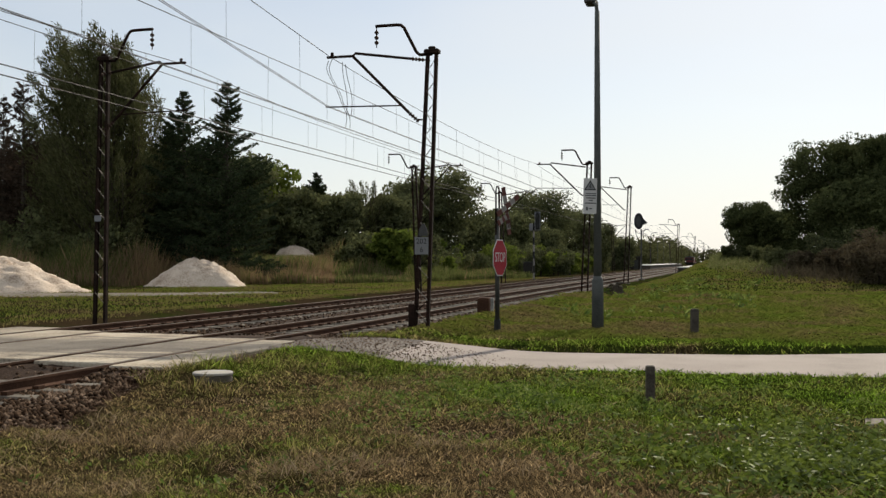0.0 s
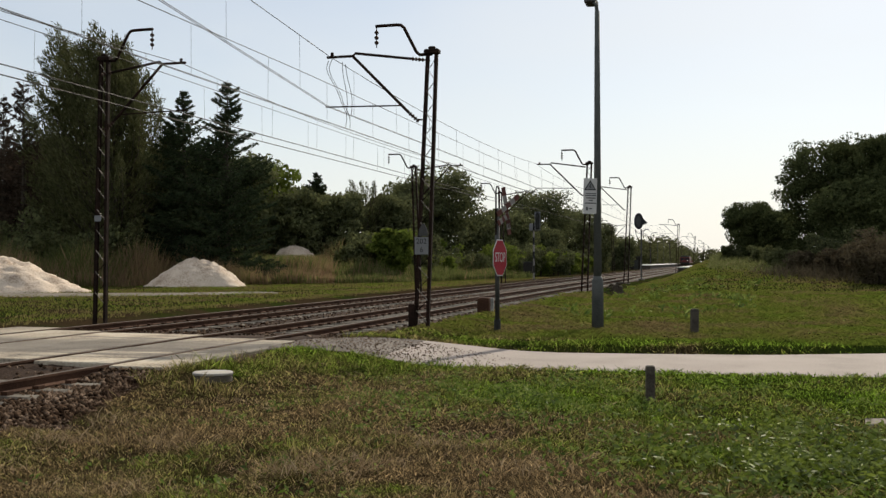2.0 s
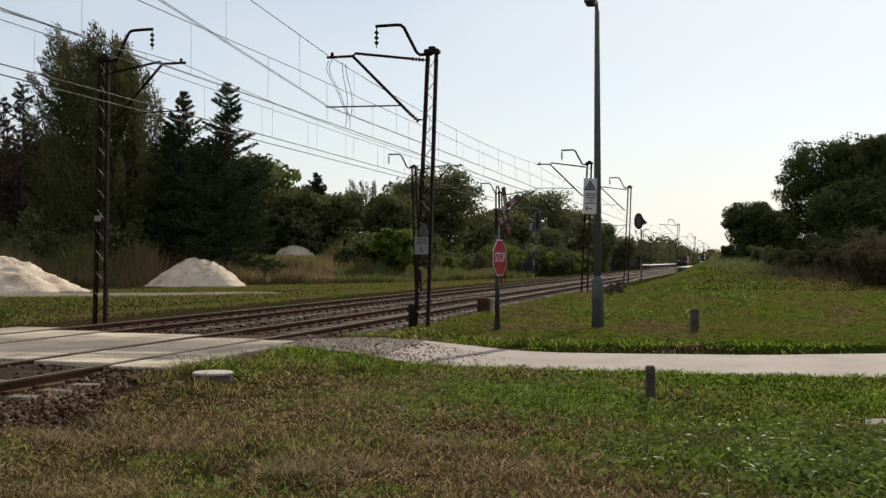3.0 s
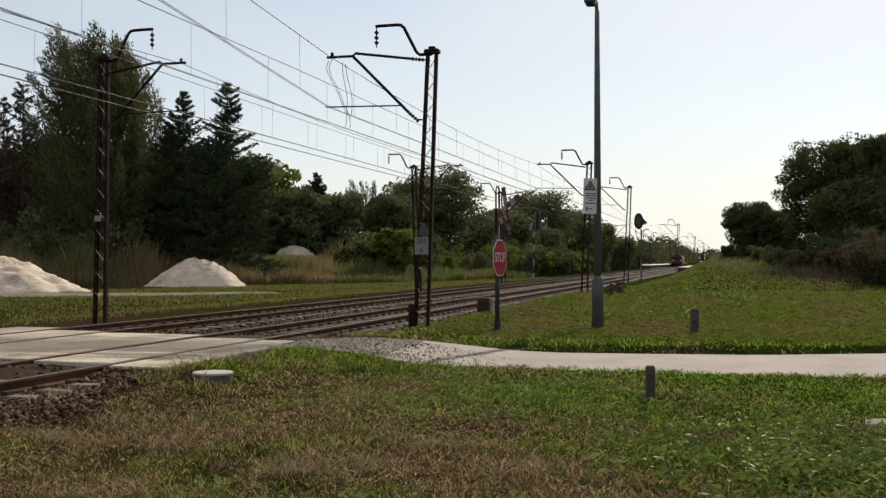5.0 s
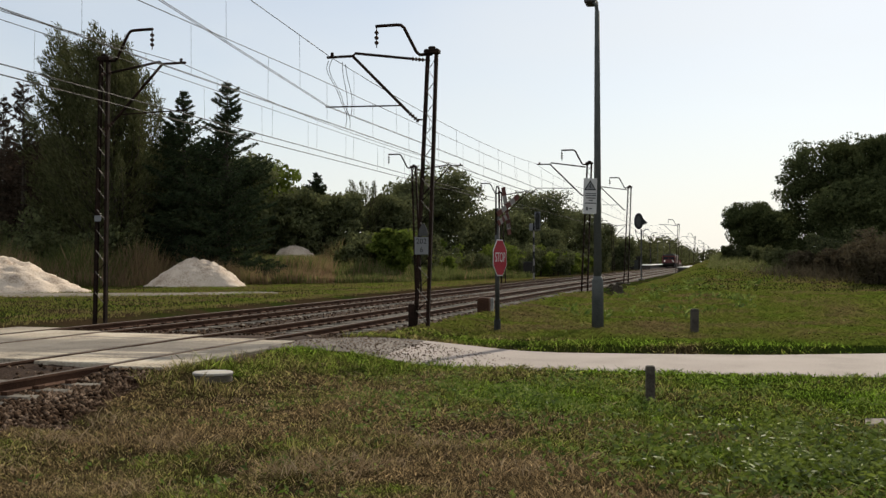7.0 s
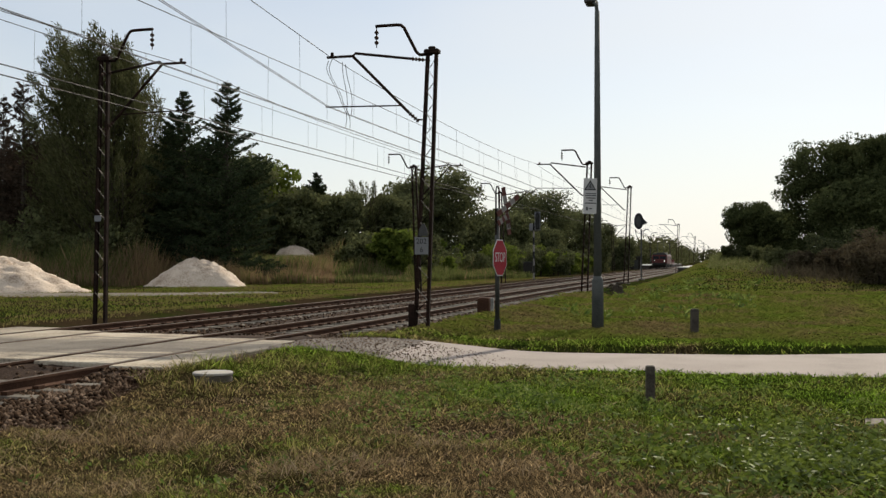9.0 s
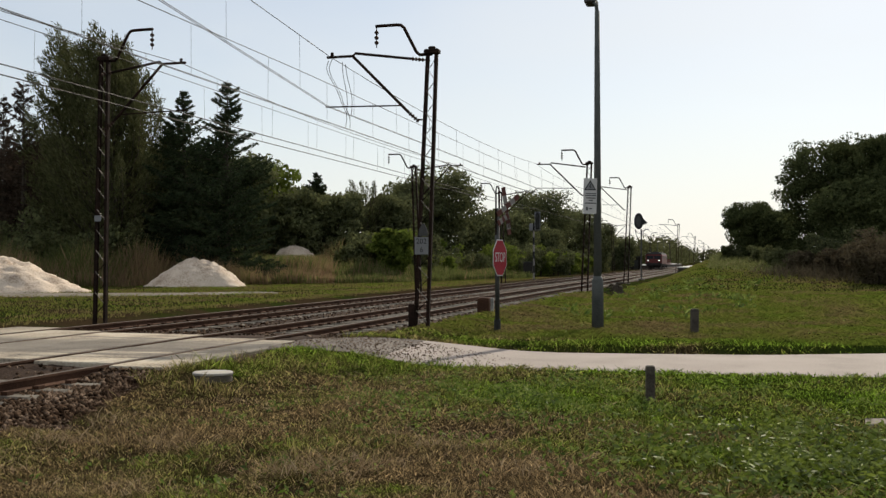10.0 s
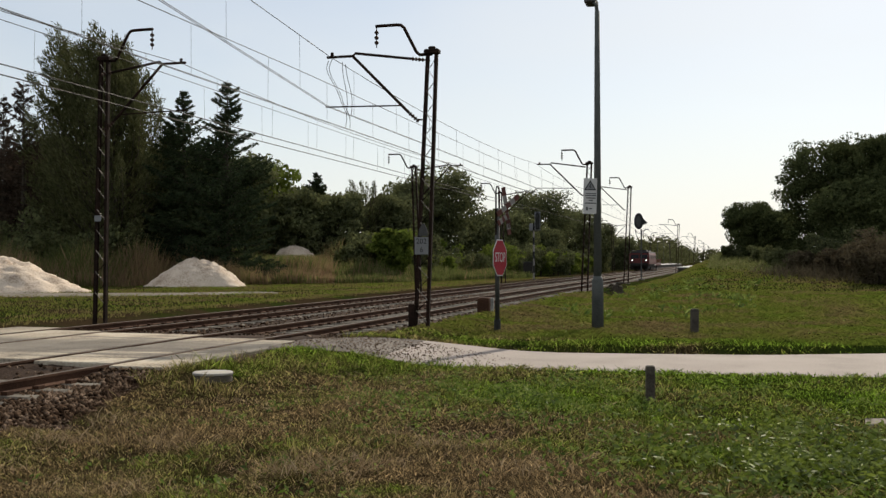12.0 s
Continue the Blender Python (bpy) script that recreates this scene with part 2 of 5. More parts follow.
LIGHT_LEAF = leafage("yellow_green_leaves", [(0.065, 0.092, 0.018), (0.12, 0.155, 0.03), (0.18, 0.215, 0.045)], 0.38, 0.4)
NEEDLE = leafage("spruce_needles", [(0.020, 0.030, 0.017), (0.040, 0.054, 0.027), (0.066, 0.083, 0.039)], 0.12, 0.5)
# willow colour; on the distant woods its pale grey stands in for haze
WILLOW_HAZE_LEAF = leafage("grey_green_willow_and_haze_leaves", [(0.052, 0.056, 0.025), (0.090, 0.094, 0.039), (0.149, 0.151, 0.074)], 0.25, 0.4)
DEAD_NEEDLE = leafage("brown_half_dead_needles", [(0.026, 0.021, 0.015), (0.055, 0.040, 0.029), (0.088, 0.062, 0.046)], 0.1, 0.5)
TALL_DRY = leafage("dry_tall_weeds", [(0.16, 0.105, 0.066), (0.27, 0.18, 0.105), (0.25, 0.215, 0.09)], 0.4, 0.25)
SHRUB_BROWN = leafage("brownish_shrub_leaves", [(0.055, 0.043, 0.028), (0.090, 0.073, 0.046), (0.130, 0.110, 0.068)], 0.2, 0.4)
BANK_WEED = leafage("pale_bank_weeds", [(0.09, 0.10, 0.035), (0.14, 0.155, 0.055), (0.24, 0.23, 0.12)], 0.35, 0.5)
TALL_GREEN = leafage("green_tall_weeds", [(0.075, 0.082, 0.03), (0.105, 0.128, 0.036), (0.18, 0.18, 0.075)], 0.4, 0.3)
LOCO_RED = shade("maroon_loco_paint", [(0.085, 0.013, 0.011), (0.125, 0.021, 0.017)], 0.45, 1, 12, bump=0.02)
LOCO_DARK = shade("sooty_underframe", [(0.018, 0.016, 0.015), (0.04, 0.035, 0.03)], 0.8, 2, 20)
LOCO_GREY = shade("dusty_loco_roof", [(0.030, 0.028, 0.027), (0.051, 0.048, 0.045)], 0.7, 2, 20)
GLASS = shade("dark_window_glass", [(0.012, 0.014, 0.016), (0.02, 0.022, 0.025)], 0.35, 1, 5, bump=0, spec=0.1)
LAMP_ON = glow("headlight_glow", (1.0, 0.93, 0.80), 14.0)
PLATFORM = shade("platform_concrete", [(0.40, 0.39, 0.37), (0.56, 0.55, 0.52)], 0.85, 0.6, 10, space="World")


# ---- building helpers ----
class Shape:
    """Collects vertices and faces of one mesh."""

    def __init__(self):
        self.v, self.f, self.mi = [], [], []

    def add(self, verts, faces, slot=0):
        o = len(self.v)
        self.v += [tuple(p) for p in verts]
        self.f += [tuple(i + o for i in q) for q in faces]
        self.mi += [slot] * len(faces)
        return self

    def box(self, x, y, z, sx, sy, sz, m=None, bevel=0.0, slot=0):
        """A box round its centre, its four upright and top edges cut back by bevel."""
        hx, hy, hz, b = sx / 2, sy / 2, sz / 2, bevel
        ring = lambda ix, iy, zz: [(-ix + b, -iy, zz), (ix - b, -iy, zz), (ix, -iy + b, zz), (ix, iy - b, zz),
                                   (ix - b, iy, zz), (-ix + b, iy, zz), (-ix, iy - b, zz), (-ix, -iy + b, zz)]
        if b:
            vs = ring(hx, hy, -hz) + ring(hx, hy, hz - b) + ring(hx - b, hy - b, hz)
            fs = [tuple(range(7, -1, -1)), tuple(range(16, 24))]
            for k in (0, 8):
                fs += [(k + i, k + (i + 1) % 8, k + 8 + (i + 1) % 8, k + 8 + i) for i in range(8)]
        else:
            vs = [(i * hx, j * hy, k * hz) for k in (-1, 1) for j in (-1, 1) for i in (-1, 1)]
            fs = [(0, 2, 3, 1), (4, 5, 7, 6), (0, 1, 5, 4), (2, 6, 7, 3), (0, 4, 6, 2), (1, 3, 7, 5)]
        t = (m or Matrix()) if m is not None else Matrix()
        return self.add([Vector((x, y, z)) + t.to_3x3() @ Vector(p) for p in vs], fs, slot)

    def tube(self, points, radii, n=8, slot=0, caps=True):
        """A round bar along a line of points."""
        pts = [Vector(p) for p in points]
        rs = [float(v) for v in radii] if isinstance(radii, (list, tuple)) else [float(radii)] * len(pts)
        vs, fs = [], []
        for i, p in enumerate(pts):
            d = (pts[min(i + 1, len(pts) - 1)] - pts[max(i - 1, 0)]).normalized()
            side = d.cross(Vector((0, 0, 1)) if abs(d.z) < 0.95 else Vector((0, 1, 0))).normalized()
            up = side.cross(d)
            vs += [p + rs[i] * (math.cos(2 * math.pi * k / n) * side + math.sin(2 * math.pi * k / n) * up) for k in range(n)]
        for i in range(len(pts) - 1):
            fs += [(i * n + k, i * n + (k + 1) % n, (i + 1) * n + (k + 1) % n, (i + 1) * n + k) for k in range(n)]
        if caps:
            fs += [tuple(range(n - 1, -1, -1)), tuple(range((len(pts) - 1) * n, len(pts) * n))]
        return self.add(vs, fs, slot)

    def prism(self, outline, y0, y1, slot=0):
        """An outline in x and z, drawn out along y."""
        n = len(outline)
        vs = [(x, y0, z) for x, z in outline] + [(x, y1, z) for x, z in outline]
        fs = [tuple(range(n - 1, -1, -1)), tuple(range(n, 2 * n))]
        fs += [(i, (i + 1) % n, n + (i + 1) % n, n + i) for i in range(n)]
        return self.add(vs, fs, slot)

    def mesh(self, name, *mats, smooth=False):
        me = bpy.data.meshes.new(name)
        me.from_pydata(self.v, [], self.f)
        for m in mats:
            me.materials.append(m)
        if len(mats) > 1:
            me.polygons.foreach_set("material_index", self.mi)
        bm = bmesh.new()
        bm.from_mesh(me)
        bmesh.ops.recalc_face_normals(bm, faces=bm.faces)
        bm.to_mesh(me)
        bm.free()
        if smooth:
            me.polygons.foreach_set("use_smooth", [True] * len(me.polygons))
        return me


def np_mesh(name, verts, faces, material, smooth=False, lushness=None):
    """A mesh out of arrays: verts (n, 3), faces (m, k)."""
    me = bpy.data.meshes.new(name)
    verts, faces = np.asarray(verts, np.float32), np.asarray(faces, np.int32)
    k = faces.shape[1]
    me.vertices.add(len(verts))
    me.vertices.foreach_set("co", verts.ravel())
    me.loops.add(faces.size)
    me.loops.foreach_set("vertex_index", faces.ravel())
    me.polygons.add(len(faces))
    me.polygons.foreach_set("loop_start", np.arange(0, faces.size, k, dtype=np.int32))
    me.polygons.foreach_set("loop_total", np.full(len(faces), k, np.int32))
    if smooth:
        me.polygons.foreach_set("use_smooth", np.ones(len(faces), bool))
    me.update(calc_edges=True)
    me.validate()
    me.materials.append(material)
    if lushness is not None:
        me.attributes.new("lushness", "FLOAT", "POINT").data.foreach_set("value", np.asarray(lushness, np.float32))
    return me


def thing(name, m, label, category, group="", kind=""):
    ob = new(name)
    ob.empty_display_size = 0.2
    ob.matrix_basis = m
    return tagged(ob, label, category, group, kind)


def part(name, shape, material, parent, label="", smooth=False, m=None):
    mats = material if isinstance(material, tuple) else (material,)
    ob = new(name, shape.mesh(name, *mats, smooth=smooth) if isinstance(shape, Shape) else shape)
    ob.parent = parent
    if m is not None:
        ob.matrix_basis = m
    return tagged(ob, label) if label else ob


def single(name, shape, material, m, label, category="", group="", kind="", smooth=False):
    mats = material if isinstance(material, tuple) else (material,)
    ob = new(name, shape.mesh(name, *mats, smooth=smooth) if isinstance(shape, Shape) else shape)
    ob.matrix_basis = m
    return tagged(ob, label, category, group, kind)


def lettering(name, text, size, material, parent, m):
    cu = bpy.data.curves.new(name, "FONT")
    cu.body, cu.size, cu.extrude = text, size, 0.002
    cu.align_x, cu.align_y = "CENTER", "CENTER"
    cu.materials.append(material)
    ob = new(name, cu)
    ob.parent, ob.matrix_basis = parent, m
    return ob


def step(lo, hi, v):
    t = np.clip((v - lo) / (hi - lo), 0, 1)
    return t * t * (3 - 2 * t)


def wave(x, y):
    """Gentle unevenness of a few centimetres."""
    return 0.5 * np.sin(0.9 * x + 1.3 * np.sin(0.5 * y)) * np.sin(0.8 * y + 0.7 * np.sin(0.6 * x)) + 0.3 * np.sin(2.3 * x + 0.8 * y) * np.sin(1.9 * y - 0.4 * x + 1)


ROAD_NEAR = [(-7.42, 15.5), (-6.2, 15.95), (-5.5, 15.92), (-4.6, 15.9), (-3.4, 15.85), (-1.2, 16.05), (0.9, 16.0), (2.3, 16.2), (5, 16.9), (12, 19.2)]
ROAD_FAR = [(-7.45, 17.4), (-6.3, 18.55), (-5.65, 19.1), (-4.8, 19.65), (-3.62, 20.25), (-1.5, 20.5), (0.64, 20.9), (3.0, 21.95), (5.8, 23.1), (13.4, 26.4)]


def road_edges(x):
    return (np.interp(x, [p[0] for p in ROAD_NEAR], [p[1] for p in ROAD_NEAR]), np.interp(x, [p[0] for p in ROAD_FAR], [p[1] for p in ROAD_FAR]))


def road_level(x, y):
    """The road lies a hand below the turf and climbs to the crossing."""
    return -0.115 + 0.375 * step(-3.2, -7.0, x)


def land(x, y):
    """Height of the ground."""
    x, y = np.asarray(x, float), np.asarray(y, float)
    right = step(-6.4, -1.0, x)
    z = 2.0 * step(34, 104, y) * right + 0.35 * step(2, 12, x) * step(40, 80, y)
    z = z + 0.17 * step(-5.4, -6.7, x) * (0.35 + 0.65 * step(9.5, 14, y)) * step(-20.0, -16.5, x)
    ramp = 0.25 * step(-4.6, -7.0, x) * step(9.6, 12.4, y) * step(20.9, 19.5, y) * step(-16, -15, x)
    z = np.maximum(z, ramp)
    bed = step(-7.0, -7.6, x) * step(-16.2, -15.0, x)
    near, far = road_edges(x)
    cut = step(near - 0.05, near + 0.45, y) * step(far + 0.35, far - 0.05, y) * step(-7.6, -7.2, x)
    z = z + 0.035 * wave(x, y) * (1 - bed) * (1 - 0.8 * cut) - 0.22 * bed
    # wheel ruts and hollows in the turf
    for cx, cy, rx, ry, deep in HOLLOWS:
        z = z - deep * np.exp(-((x - cx) / rx) ** 2 - ((y - cy) / ry) ** 2)
    return z * (1 - cut) + (road_level(x, y) - 0.05) * cut


HOLLOWS = ((-4.05, 7.75, 0.26, 0.8, 0.14), (-6.5, 9.0, 0.45, 0.28, 0.12), (-2.5, 9.75, 0.5, 0.28, 0.11), (-2.1, 10.9, 0.6, 0.16, 0.05), (-5.1, 7.6, 0.22, 0.4, 0.07), (-3.2, 7.0, 0.3, 0.2, 0.05), (-0.2, 10.6, 0.4, 0.15, 0.05), (0.9, 9.6, 0.25, 0.2, 0.05))
# where the turf is lush (+) or dry (-): centre, reach, amount
PATCHES = ((0.9, 13.6, 2.6, 2.0, 0.27), (0.7, 9.2, 1.5, 1.6, 0.20), (-2.5, 12.4, 2.0, 1.9, 0.19), (-1.9, 7.7, 1.6, 1.3, -0.19), (-5.0, 8.4, 1.8, 1.6, 0.0),
           (-5.4, 14.6, 1.5, 0.8, 0.06), (-4.5, 8.9, 1.4, 0.8, -0.17), (-6.6, 12.6, 0.6, 1.2, 0.16), (-3.6, 26.0, 2.6, 3.0, -0.12), (-1.2, 26.5, 1.6, 1.6, -0.08), (-2.6, 9.9, 0.7, 0.4, -0.12), (-5.9, 7.4, 0.5, 0.35, 0.12), (-2.3, 7.2, 0.35, 0.25, 0.3), (-3.1, 9.9, 0.3, 0.25, 0.15), (-4.6, 10.3, 1.2, 0.9, -0.10))


def lush(x, y):
    """How lush the turf is: near 0 in dry patches, 0.3 where it is deep green."""
    x, y = np.asarray(x, float), np.asarray(y, float)
    v = 0.05 + 0.12 * step(-16, -19, x) + 0.16 * step(19, 22, y) * step(-16, -12, x)
    for cx, cy, rx, ry, d in PATCHES:
        v = v + d * np.exp(-((x - cx) / rx) ** 2 - ((y - cy) / ry) ** 2)
    near, far = road_edges(x)
    return v + 0.20 * (np.exp(-((y - far - 0.7) / 0.8) ** 2) + 0.8 * np.exp(-((y - near + 0.3) / 0.6) ** 2)) * step(-7.5, -6.5, x)


# ---- ground ----
def lines(near, far, fine, coarse):
    out, v, s = [], near, fine
    while v < far:
        out.append(v)
        v += s
        s = fine if v < coarse else s * 1.09
    return out + [far]


def ground():
    xs = np.array([-v for v in lines(0.15, 1800, 0.3, 22)][::-1] + lines(0.15, 1800, 0.3, 12))
    ys = np.array([-v for v in lines(0.15, 400, 1.0, 5)][::-1] + lines(0.15, 2600, 0.2, 34))
    gx, gy = np.meshgrid(xs, ys)
    gz = land(gx, gy)
    w, h = len(xs), len(ys)
    i = np.arange(w * h).reshape(h, w)
    faces = np.stack([i[:-1, :-1], i[:-1, 1:], i[1:, 1:], i[1:, :-1]], -1).reshape(-1, 4)
    single("ground", np_mesh("ground", np.stack([gx, gy, gz], -1).reshape(-1, 3), faces, SHADED_TURF, True, lush(gx, gy).ravel()), SHADED_TURF, Matrix(),
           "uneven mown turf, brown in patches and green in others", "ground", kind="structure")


def strip(near, far, cuts, lift, base):
    """A ribbon of ground between two lines of plan points, laid lift above base(x, y)."""
    vs, fs, across = [], [], 12
    rows = []
    for k in range(len(near) - 1):
        for c in range(cuts):
            t = c / cuts
            rows.append([np.array(e[k]) * (1 - t) + np.array(e[k + 1]) * t for e in (near, far)])
    rows.append([np.array(near[-1]), np.array(far[-1])])
    for a, b in rows:
        for j in range(across + 1):
            p = a + (b - a) * j / across
            edge = 0.05 if j in (0, across) else 0.0
            vs.append((p[0], p[1], float(base(p[0], p[1])) + lift - edge))
    n = across + 1
    for i in range(len(rows) - 1):
        fs += [(i * n + j, i * n + j + 1, (i + 1) * n + j + 1, (i + 1) * n + j) for j in range(across)]
    return Shape().add(vs, fs)


def roads():
    single("road", strip(ROAD_NEAR[2:], ROAD_FAR[2:], 6, 0.03, road_level), ROAD, Matrix(),
           "narrow pale worn asphalt road with soft grassy edges", "road", kind="structure", smooth=True)
    single("gravel_apron", strip(ROAD_NEAR[:3], ROAD_FAR[:3], 10, 0.034, road_level), GRAVEL, Matrix(),
           "dark grey loose gravel joining road and crossing", "gravel", kind="structure", smooth=True)
    flat = lambda x, y: float(land(x, y))
    single("dirt_path", strip([(-90, 20), (-60, 30), (-36, 40), (-28, 44), (-23.2, 50)],
                              [(-90, 26), (-62, 35), (-38, 44.5), (-30, 48.0), (-24.2, 51.5)], 6, 0.05, flat), DIRT, Matrix(),
           "sandy dirt path through the grass beyond the tracks", "path", kind="structure", smooth=True)
    single("bare_patch", strip([(1.35, 11.3), (1.9, 11.2), (2.8, 11.3)], [(1.4, 11.75), (1.9, 12.1), (2.8, 12.2)], 4, 0.035, flat), DIRT, Matrix(),
           "pale bare sandy patch worn into the grass", "bare ground", kind="structure", smooth=True)


# ---- tracks ----
DECK_Y0, DECK_Y1 = 12.4, 18.2


def rail_shape():
    web = [(-0.07, -0.15), (0.07, -0.15), (0.07, -0.137), (0.012, -0.115), (0.012, -0.045), (0.036, -0.036), (0.036, -0.006), (0.03, 0.0),
           (-0.03, 0.0), (-0.036, -0.006), (-0.036, -0.036), (-0.012, -0.045), (-0.012, -0.115), (-0.07, -0.137)]
    s, n = Shape(), len(web)
    ys = [-40, -10, 10, 30, 80, 200, 500, 1400]
    s.v = [(x, y, z) for y in ys for x, z in web]
    for i in range(len(ys) - 1):
        for k in range(n):
            s.f.append((i * n + k, i * n + (k + 1) % n, (i + 1) * n + (k + 1) % n, (i + 1) * n + k))
            s.mi.append(1 if k in (6, 7, 8) else 0)
    return s


def sleeper_shape():
    s = Shape()
    s.box(0, 0, -0.09, 2.6, 0.27, 0.18, bevel=0.03)
    for side in (-0.75, 0.75):
        for e in (-0.13, 0.13):
            s.box(side + e, 0, 0.02, 0.09, 0.12, 0.05, slot=1)
    return s


def track(x, label):
    ob = thing("railway_track", pose(x, 0, RAIL_Z), label, "railway track", "parallel tracks", "structure")
    for side in (-0.75, 0.75):
        part("rail", RAIL_MESH, RUST, ob, m=pose(side, 0, 0))
    ys = [v for v in np.arange(-3.0, 340, 0.6) if not DECK_Y0 - 0.1 < v < DECK_Y1 + (0.2 if x < -11 else -0.8)]
    for y in ys[:150]:
        part("sleeper", SLEEPER_MESH, SLEEPER, ob, m=pose(random.uniform(-0.02, 0.02), y + random.uniform(-0.02, 0.02), -0.15, 0, 0, random.uniform(-0.6, 0.6)))
    s = Shape()
    for y in ys[150:]:
        s.box(0, y, -0.24, 2.6, 0.27, 0.18)
    tagged(part("sleepers", s, SLEEPER, ob), kind="stuff")
    return ob


def deck_fill(x, y):
    """Extra ballast heaped against the ends of the crossing deck."""
    return 0.125 * step(11.2, 12.3, y) * step(20.5, 19.0, y) * step(-16, -15, x) * step(-6.2, -7.2, x)


def ballast():
    prof = [(-16.7, -0.10), (-15.9, -0.02), (-15.0, 0.10), (-14.4, 0.095), (-13.1, 0.085), (-11.8, 0.095), (-11.1, 0.07), (-10.4, 0.095), (-9.1, 0.085), (-7.8, 0.09), (-7.35, 0.085), (-6.85, 0.03), (-6.3, -0.10)]
    xs = np.interp(np.linspace(0, len(prof) - 1, 73), range(len(prof)), [p[0] for p in prof])
    zs = np.interp(xs, [p[0] for p in prof], [p[1] for p in prof])
    ys = np.array([-40, -20] + list(np.arange(-4, 60, 0.22)) + list(np.arange(60, 200, 2.0)) + [260, 400, 700, 1400])
    gx, gy = np.meshgrid(xs, ys)
    gz = zs[None, :] + deck_fill(gx, gy) + np.random.RandomState(3).normal(0, 0.012, gx.shape)
    i = np.arange(gx.size).reshape(gx.shape)
    faces = np.stack([i[:-1, :-1], i[:-1, 1:], i[1:, 1:], i[1:, :-1]], -1).reshape(-1, 4)
    single("ballast_bed", np_mesh("ballast_bed", np.stack([gx, gy, gz], -1).reshape(-1, 3), faces, BALLAST), BALLAST, Matrix(),
           "brown-grey crushed stone ballast under both tracks", "ballast", kind="structure")
    r = np.random.RandomState(5)
    n = 32000
    px = r.uniform(-15.6, -6.2, n)
    py = 4 + 46 * r.uniform(0, 1, n) ** 1.7
    px[:9000], py[:9000] = r.uniform(-8.3, -6.1, 9000), r.uniform(5, 12.4, 9000)
    keep = ~((py > DECK_Y0 - 0.05) & (py < DECK_Y1 + 0.2) & (px < -7.3)) & ~((py > 14) & (py < 20) & (px > -7.4))
    px[9000:11500], py[9000:11500] = r.uniform(-7.4, -3.4, 2500), r.uniform(15.9, 18.5, 2500)
    keep[9000:11500] = r.uniform(0, 1, 2500) < step(-3.4, -6.0, px[9000:11500])
    keep &= ~((px > -6.7) & ~((py > 15.7) & (py < 18.5)) & (r.uniform(0, 1, n) < 0.6))
    on_sleeper = (np.abs((py + 3.3) % 0.6 - 0.3) < 0.13) & ((np.abs(px - NEAR_TRACK) < 1.3) | (np.abs(px - FAR_TRACK) < 1.3)) & (py < 60)
    keep &= ~(on_sleeper & (r.uniform(0, 1, n) < 0.85))
    px, py = px[keep], py[keep]
    n = len(px)
    pz = np.interp(px, [p[0] for p in prof], [p[1] for p in prof]) + r.uniform(-0.005, 0.025, n) + deck_fill(px, py)
    on_apron = (px > -7.4) & (py > 15.6) & (py < 18.7)
    pz = np.where(on_apron, road_level(px, py) + 0.036, pz)
    octa = np.array([(1, 0, 0), (0, 1, 0), (-1, 0, 0), (0, -1, 0), (0, 0, 1), (0, 0, -1)], float)
    size = np.where(on_apron, 0.4, 1.0)[:, None, None] * r.uniform(0.02, 0.05, (n, 1, 1)) * r.uniform(0.6, 1.2, (n, 6, 1))
    turn = r.uniform(0, 6.28, n)
    c, s = np.cos(turn), np.sin(turn)
    v = octa[None] * size * np.array([1, 1, 0.8])
    v = np.stack([v[..., 0] * c[:, None] - v[..., 1] * s[:, None] + v[..., 2] * 0.3, v[..., 0] * s[:, None] + v[..., 1] * c[:, None], v[..., 2] + 0.3 * v[..., 0]], -1)
    v += np.stack([px, py, pz], -1)[:, None]
    f = np.array([(0, 1, 4), (1, 2, 4), (2, 3, 4), (3, 0, 4), (1, 0, 5), (2, 1, 5), (3, 2, 5), (0, 3, 5)])
    faces = (np.arange(n)[:, None, None] * 6 + f[None]).reshape(-1, 3)
    single("ballast_stones", np_mesh("ballast_stones", v.reshape(-1, 3), faces, STONE), STONE, Matrix(),
           "loose angular brown-grey ballast stones between the rails", "gravel", kind="stuff")


def crossing():
    ob = thing("crossing_deck", pose(0, 0, 0), "pale concrete slab deck of a level crossing", "level crossing", kind="structure")
    columns = [(-7.40, -8.24, 12.25, 17.12), (-8.44, -9.74, 12.62, 17.45), (-9.96, -12.24, 12.75, 18.05), (-12.44, -13.74, 12.9, 18.4), (-13.96, -15.1, 13.0, 19.1)]
    for x0, x1, y0, y1 in columns:
        cuts = [y0, y0 + (y1 - y0) * 0.52, y1]
        for a, b in zip(cuts, cuts[1:]):
            s = Shape().box((x0 + x1) / 2, (a + b) / 2, RAIL_Z - 0.103, abs(x1 - x0), b - a - 0.04, 0.19, bevel=0.015)
            part("slab", s, SLAB, ob, m=pose(0, 0, random.uniform(-0.006, 0.004), 0, random.uniform(-0.03, 0.03), 0))
    for x, y0, y1 in ((-8.26, 12.4, 17.2), (-9.94, 12.7, 17.7), (-12.26, 12.8, 18.2), (-13.94, 13.0, 18.6)):
        part("edge_beam", Shape().box(x, (y0 + y1) / 2, RAIL_Z - 0.1, 0.03, y1 - y0, 0.18), STEEL_EDGE, ob)


ground()
roads()
RAIL_MESH = rail_shape().mesh("rail", RUST, RAIL_TOP)
SLEEPER_MESH = sleeper_shape().mesh("sleeper", SLEEPER, RUST)
track(NEAR_TRACK, "rusty railway track on pale concrete sleepers, beside the road")
track(FAR_TRACK, "rusty railway track on concrete sleepers, beyond the first")
ballast()
crossing()


